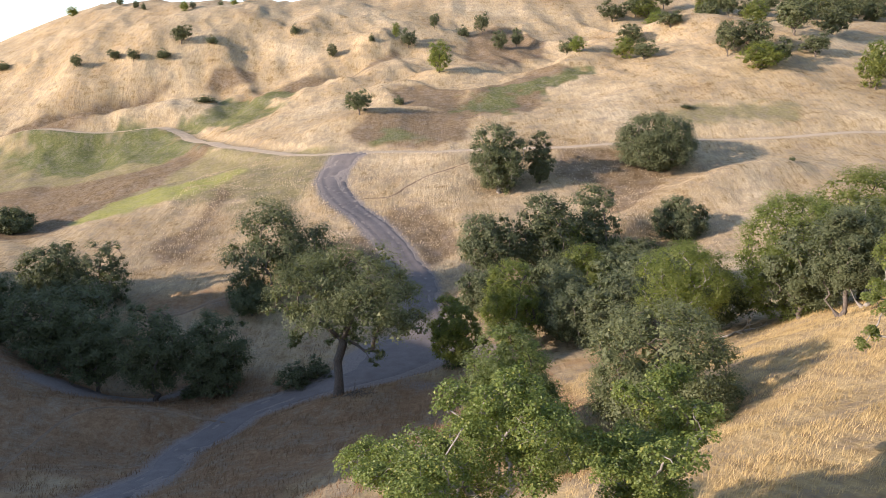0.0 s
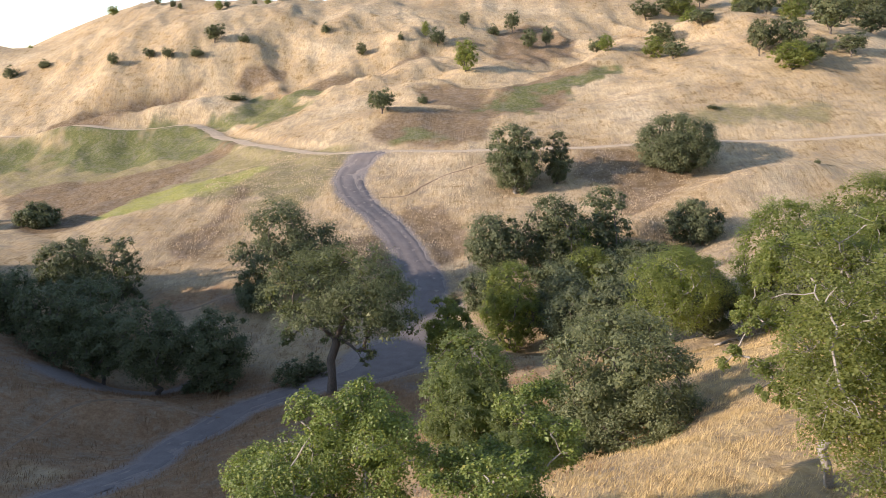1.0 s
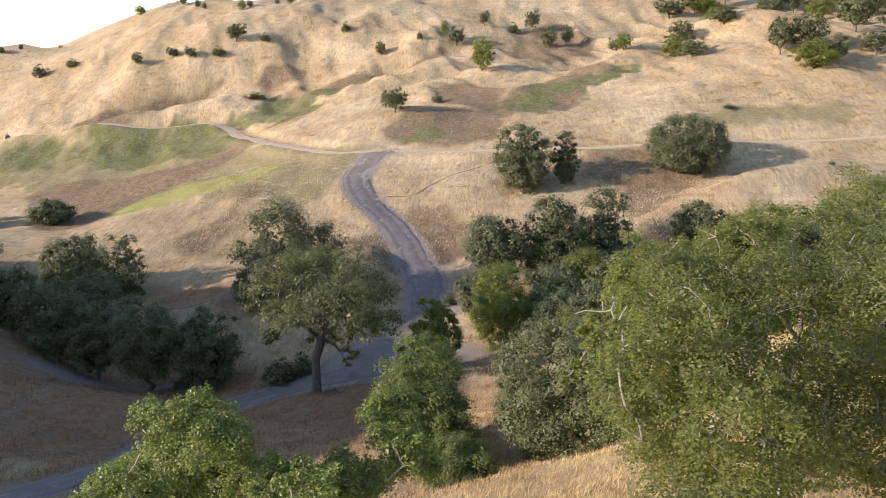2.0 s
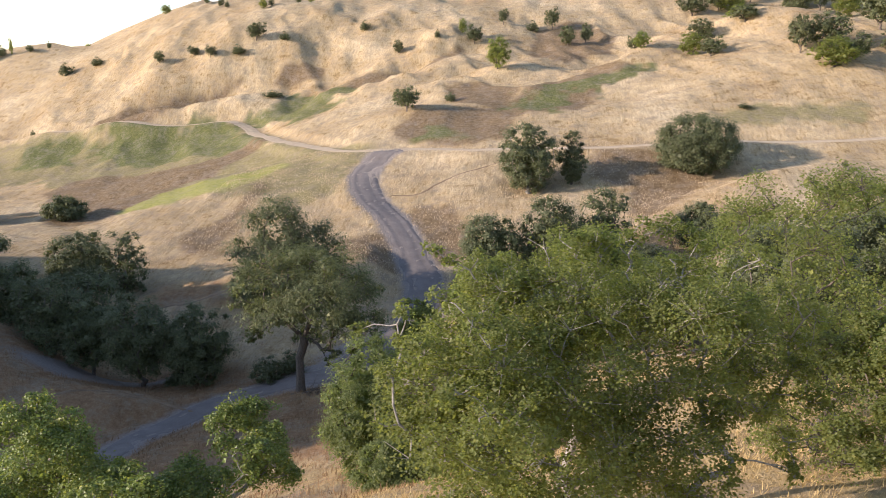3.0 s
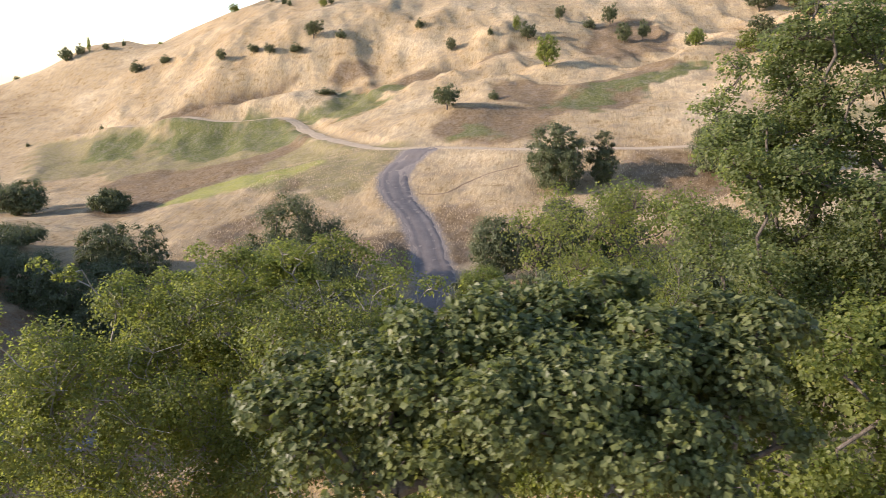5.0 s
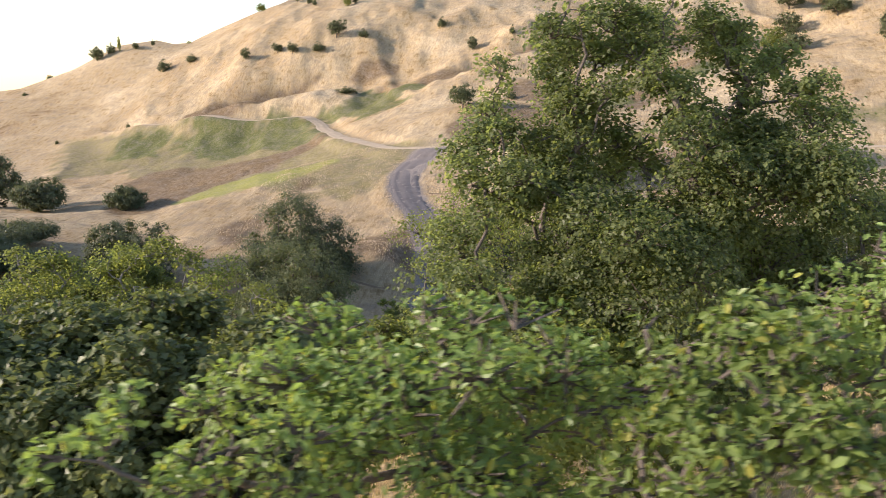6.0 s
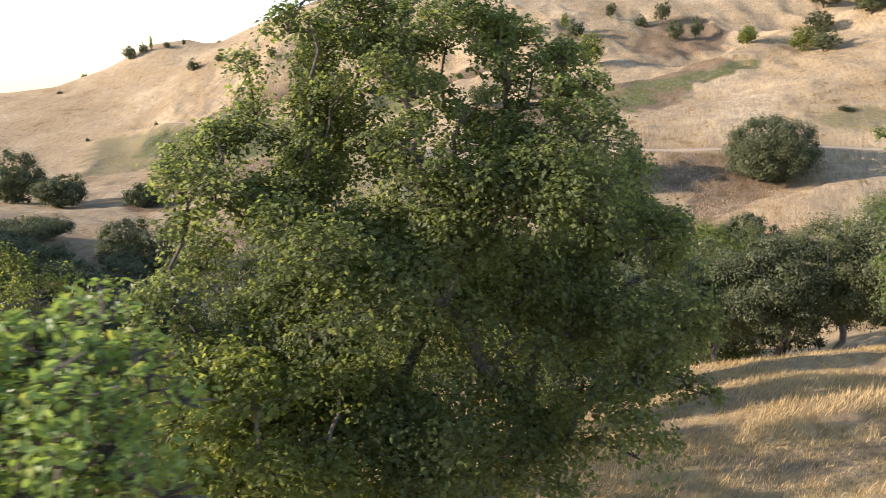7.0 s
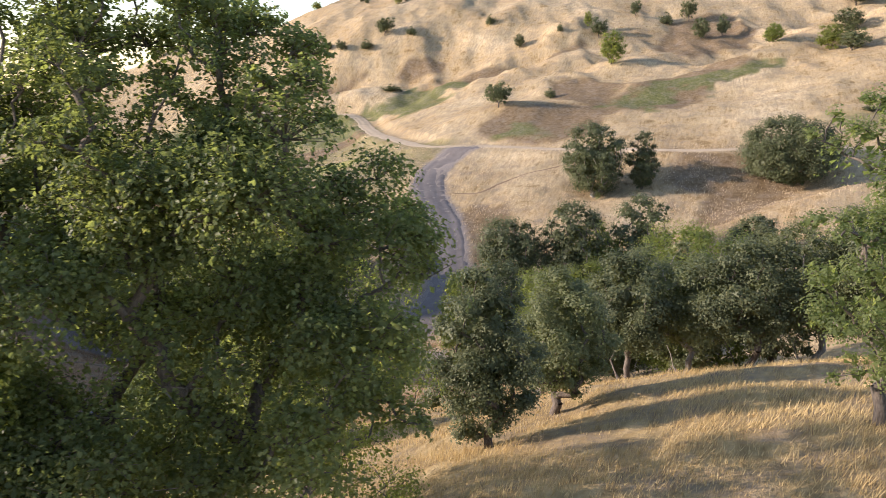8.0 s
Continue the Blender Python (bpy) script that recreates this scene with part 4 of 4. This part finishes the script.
tree("oak_tree", "wide olive oak with pale twisting limbs", 18.6, 20.6, 5.8, 10.4, 82, 0.092, 104000, LEAF_OLIVE, low=0.25, clumps=330, group=G_NEAR, bark=BARK_PALE, spread=0.36, trunk_r=0.17, open_=0.25,
     crowns=[(14.5, 16.6, 27.3, 1.45), (15.3, 20.6, 27.3, 1.72), (17.3, 21.8, 28.2, 1.42), (19.2, 22.7, 28.3, 1.37), (21, 22.3, 27.7, 1.59), (15.3, 18.4, 25.5, 2.19), (17.7, 19.7, 26.7, 2.1), (19.9, 20.2, 26.8, 1.96), (14.4, 16.1, 25.5, 1.6), (17, 18.1, 24.7, 2.13), (19.4, 20.1, 24.8, 1.83), (22.1, 22.5, 25.5, 1.65), (16.2, 20.5, 26.2, 1.89), (18.7, 18.5, 23.5, 2.03), (15.5, 17.4, 23.5, 2.11), (21, 20.9, 24.2, 1.72), (15.3, 14.9, 26.1, 1.31), (14, 16, 27.1, 1.05), (23.6, 21, 24.1, 0.83), (20.4, 19, 23.6, 1), (13, 17.8, 27.5, 0.92), (14.2, 18.7, 28.8, 0.81), (21.9, 19.6, 23.5, 0.89), (23, 21.2, 24.6, 1.03), (22.8, 22.3, 26.5, 1.24)])
tree("oak_tree", "sunlit olive oak with twisting limbs growing into the wide one", 18.3, 26.3, 5.8, 10.4, 93, 0.092, 52000, LEAF_OLIVE, low=0.25, clumps=160, group=G_NEAR, bark=BARK_PALE, spread=0.36, trunk_r=0.16, open_=0.25,
     crowns=[(13.9, 22.8, 26.6, 0.81), (14.8, 23.2, 27.2, 0.97), (16, 23.2, 27, 1.08), (17.5, 23.9, 27.5, 1.21), (13.4, 22, 25.4, 0.79), (14.9, 22.3, 25.4, 1.16), (16.2, 22.4, 25.4, 1.16), (17.3, 22.5, 25.6, 1.16), (12.8, 21, 24.6, 0.6), (14.1, 21.3, 24.3, 0.92), (15.3, 20.6, 24.4, 0.98), (16.4, 20.7, 24.6, 1.08), (13.2, 20.3, 23.8, 0.63), (14.2, 20.1, 23.5, 0.74), (15, 18.8, 23.5, 0.82), (15.5, 18.3, 23.3, 0.8)])
tree("oak_tree", "olive oak behind the wide one", 27.0, 31.0, 4.8, 11.0, 83, 0.11, 45000, LEAF_OLIVE, low=-0.02, clumps=170, group=G_NEAR, top=30.0, spread=0.18, trunk_r=0.14)
tree("oak_tree", "sunlit olive oak with dead twigs beside the wide one", 25.2, 18.4, 2.6, 9.0, 92, 0.09, 50000, LEAF_OLIVE, low=0.2, clumps=250, group=G_NEAR, bark=BARK, spread=0.42, trunk_r=0.07, open_=0.25,
     crowns=[(24.5, 17.6, 28.1, 0.87), (25.5, 17.4, 28.7, 0.84), (26.2, 16.9, 28, 0.91), (24.9, 16.9, 27, 0.95), (25.9, 16.5, 26.6, 1.01), (24, 17.8, 27, 0.79), (27.1, 17.7, 28.7, 0.84), (26.8, 16.3, 27.3, 0.88), (23.7, 17.5, 25.9, 0.7), (23.1, 17.9, 25, 0.83), (24.6, 18.4, 25.2, 0.99), (25.4, 18, 24.8, 0.89), (24, 19.5, 26.8, 0.96), (23.4, 19.3, 26.2, 0.8), (25, 19, 26.2, 0.93)])
tree("oak_tree", "dense dark green oak with glossy leaves", 26.4, 12.9, 2.8, 9.2, 84, 0.098, 52000, LEAF_DEEP, low=0.15, clumps=170, group=G_NEAR, trunk_r=0.2, spread=0.5,
     crowns=[(26, 12.7, 30.4, 0.69), (26.9, 13, 30.7, 0.54), (27.9, 12.7, 30.6, 0.64), (25.5, 12.2, 30.4, 0.66), (24.8, 11.7, 30.2, 0.71), (26.8, 11.9, 30.2, 0.81), (27.7, 12.5, 30.1, 0.78), (28.5, 13.2, 30.4, 0.45), (23.9, 11.8, 29.7, 0.83), (26.1, 11.4, 29.9, 0.79), (27.2, 11.6, 29.7, 0.72), (28.1, 12.5, 29.6, 0.64), (25.1, 11.4, 29.4, 0.76)])
tree("oak_tree", "tall dark green oak rising above the ridge", 31.6, 20.2, 5.1, 12.6, 85, 0.09, 145000, LEAF_GREEN, low=0.12, clumps=360, group=G_NEAR, spread=0.4, trunk_r=0.26, open_=0.12,
     crowns=[(30.4, 20.1, 33.5, 1.31), (31.5, 21, 33.8, 1.35), (32.9, 21.7, 33.2, 1.28), (33.8, 20.6, 32.8, 0.74), (29.3, 19.1, 32, 1.07), (29.1, 18.4, 31.2, 1.03), (30.2, 20.6, 31.5, 1.42), (32.1, 19.2, 32, 0.89), (33, 20.4, 31.3, 1.63), (34.4, 21.6, 30.6, 1.4), (29.3, 18.6, 29.8, 1.5), (31.4, 18.5, 30.2, 1.49), (32.6, 20.7, 29.2, 1.74), (34.5, 20.1, 29.4, 1.47), (35.2, 19.6, 28.4, 1.22), (33.4, 19.7, 27.7, 1.41), (31.5, 18.5, 28.2, 1.65), (29.2, 18.5, 27.7, 1.55), (29.4, 20.2, 32.7, 1.14), (31.3, 19.8, 32.8, 0.95), (32.5, 20.4, 32.6, 0.96), (30.2, 18.6, 31.1, 1.22), (31.9, 19.9, 30.8, 1.31), (31.9, 21, 32.5, 0.84), (30.4, 19.7, 32.2, 0.89)])
tree("oak_tree", "leaning olive oak in front of the tall one", 30.4, 17.0, 2.3, 9.0, 91, 0.10, 33600, LEAF_OLIVE, low=0.25, clumps=100, lobes=0.45, group=G_NEAR, bark=BARK, top=30.4, trunk_r=0.12, spread=0.2)
tree("oak_tree", "young oak with large bright leaves below the flight path", 30.2, 9.7, 2.1, 9.6, 86, 0.058, 7500, LEAF_BRIGHT, oval=True, low=0.25, clumps=110, group=G_NEAR, bark=BARK, trunk_r=0.035, spread=0.5, open_=0.35,
     crowns=[(29.6, 8.9, 32.1, 0.16), (29.7, 8.9, 31.9, 0.22), (29.7, 9.9, 31.8, 0.2), (29.7, 9.8, 31.6, 0.32), (30.2, 10.1, 31.9, 0.21), (30.2, 10, 31.7, 0.43), (30.7, 10.1, 31.8, 0.45), (31.1, 10.3, 31.7, 0.4), (30.1, 9.7, 31.5, 0.44), (30.6, 9.8, 31.5, 0.47), (31.1, 10.2, 31.4, 0.43), (29.8, 9.2, 31.6, 0.27)])
tree("oak_tree", "bushy young oak with bright leaves between its neighbours", 32.1, 9.8, 1.5, 9.6, 89, 0.058, 3800, LEAF_BRIGHT, oval=True, low=0.25, clumps=90, group=G_NEAR, bark=BARK, trunk_r=0.03, spread=0.5, open_=0.35,
     crowns=[(32.1, 9.8, 32.3, 0.24), (31.9, 9.7, 32.2, 0.21), (32.3, 9.8, 32.2, 0.3), (32, 9.6, 32, 0.33), (32.3, 9.6, 31.9, 0.32), (31.8, 9.7, 31.7, 0.26), (32.6, 10.1, 32.3, 0.13), (32.5, 10, 32.1, 0.19), (31.6, 10, 32.1, 0.2)])
tree("oak_tree", "slender young oak with bright leaves and a leafy tip", 33.3, 11.5, 1.25, 9.6, 88, 0.056, 5200, LEAF_BRIGHT, oval=True, low=0.2, clumps=110, group=G_NEAR, bark=BARK, trunk_r=0.03, spread=0.5, open_=0.35,
     crowns=[(33.2, 11.4, 32.2, 0.2), (33.5, 11.4, 32.2, 0.26), (33.1, 11.3, 31.9, 0.23), (33.4, 11.4, 31.9, 0.39), (33.2, 11.2, 31.6, 0.36), (33.6, 11.3, 31.6, 0.36), (33.7, 11.4, 31.9, 0.2), (32.9, 11.7, 32.1, 0.35), (33, 11.6, 31.8, 0.43), (33.2, 11.8, 31.9, 0.29)])
tree("oak_tree", "slim green oak with open limbs on the grassy crown", 45.2, 40.7, 3.5, 12.0, 87, 0.13, 26000, LEAF_GREEN, low=0.2, clumps=170, group=G_NEAR, trunk_r=0.24, spread=0.42, open_=0.2,
     crowns=[(42.6, 41.5, 31.3, 0.98), (44, 43.1, 31.2, 1.53), (45, 42.3, 30.9, 1.97), (44.1, 40.7, 30, 0.95), (42.7, 39.6, 28, 1.18), (44, 41.1, 27.6, 1.48), (43.2, 40.4, 26.1, 1.23), (44.5, 39.8, 26, 1.89), (43.5, 38.6, 25, 1.39), (45, 40.6, 23.8, 1.72), (43.8, 39.9, 23, 0.86), (46.1, 43.3, 28.4, 2.3), (46.6, 41.5, 25.1, 2.71), (46.4, 40.9, 22.8, 1.72), (46.5, 42.7, 30.1, 2.22)])


def bare_wood(name, label, x, y, reach, seed, lean, rise, category, radius=0.16, mat=None):
    """A fallen or dead tree: bare forked limbs that taper to twigs."""
    rng = np.random.default_rng(seed)
    a_list, b_list, r_list = [], [], []
    todo = [(np.zeros(3), np.array([lean[0], lean[1], rise]), reach, radius, 0)]
    while todo:
        p, d, length, r, level = todo.pop()
        d = d / np.linalg.norm(d)
        steps = 4
        for k in range(steps):
            q = p + (d + rng.normal(size=3) * 0.22) * length / steps
            q[2] = max(q[2], 0.05)
            a_list.append(p), b_list.append(q), r_list.append((r * (1 - 0.15 * k), r * (1 - 0.15 * (k + 1))))
            if level < 3 and k:
                for _ in range(2 if level < 2 else 1):
                    todo.append((q, d + rng.normal(size=3) * 0.75, length * rng.uniform(0.4, 0.65), r * 0.5, level + 1))
            p = q
    a_, b_, r_ = np.array(a_list), np.array(b_list), np.array(r_list)
    v, f = tube_arrays(a_, b_, r_[:, 0], r_[:, 1], 5)
    root = tagged(new(name), label, category)
    root.location = (x, y, ground_at(x, y) + 0.02)
    part("branch", mesh_of("branch", v, f, mat or BARK_BLEACHED, True), root)
    return root


bare_wood("dead_tree", "fallen bleached dead oak with bare branches", 29.9, 77.1, 3.4, 5, (0.9, 0.1), 0.35, "dead tree", 0.17)
bare_wood("fallen_branch", "dark fallen branch lying below the oak", -13.2, 82.6, 3.2, 6, (0.8, -0.5), 0.08, "branch", 0.12, BARK)
for sx, sy, sw, sh in [(-19.0, 90.5, 5.5, 3.6), (-16.5, 92, 4.5, 3.2), (1.5, 90, 3.5, 2.6), (-33, 92.5, 4, 1.8), (0.5, 119, 3, 2)]:
    far_tree(3, sx, sy, sw, sh, "low dark bush beside the creek road", "bushes by the creek")


# ---------------------------------------------------------------- dry grass
def grass(name, label, x0, x1, y0, y1, count, high, wide, seed, mat):
    """Dry grass as single bent blades, thicker in drifts."""
    rng = np.random.default_rng(seed)
    x, y = rng.uniform(x0, x1, count), rng.uniform(y0, y1, count)
    ok = (fractal(x, y, 2.6, seed, 3) + rng.uniform(-0.6, 0.9, count) > 0)
    for half, line, _ in LINES.values():
        dist, at = near_line(x, y, line)
        ok &= dist > half[at] + 0.3 + 1.6 * high * (wide > 0.1)
    ok &= spots(x, y, BARE) < 0.4
    x, y = x[ok], y[ok]
    n = len(x)
    z = ground(x, y)
    h = high * rng.uniform(0.5, 1.3, n) * (1 + 0.4 * fractal(x, y, 5, seed + 7, 2))
    turn, lean = rng.uniform(0, 2 * math.pi, n), rng.normal(size=(n, 2)) * 0.3 + [0.25, -0.1]
    side = np.c_[np.cos(turn), np.sin(turn)] * (wide * rng.uniform(0.6, 1.4, n))[:, None]
    foot = np.c_[x, y, z - 0.04]
    tip = np.c_[x + lean[:, 0] * h, y + lean[:, 1] * h, z + h]
    half_ = np.c_[side / 2, np.zeros(n)]
    v = np.stack([foot - half_, foot + half_, tip], 1).reshape(-1, 3)
    return tagged(new(name, mesh_of(name, v, np.arange(3 * n).reshape(n, 3), mat)), label, "grass", kind="stuff")


grass("dry_grass", "tall dry golden grass on the near slope", 6, 60, 24, 76, 185000, 0.3, 0.03, 101, GRASS_GOLD)
# blades here hold the bank shade in their colour
grass("dry_grass", "dry grass on the valley banks, coloured brown and dark for shade", -60, 12, 36, 110, 72000, 0.42, 0.06, 102, GRASS_BROWN_SHADE)
grass("dry_grass", "dry golden grass on the far slopes", -60, 60, 120, 190, 90000, 0.28, 0.09, 103, GRASS)
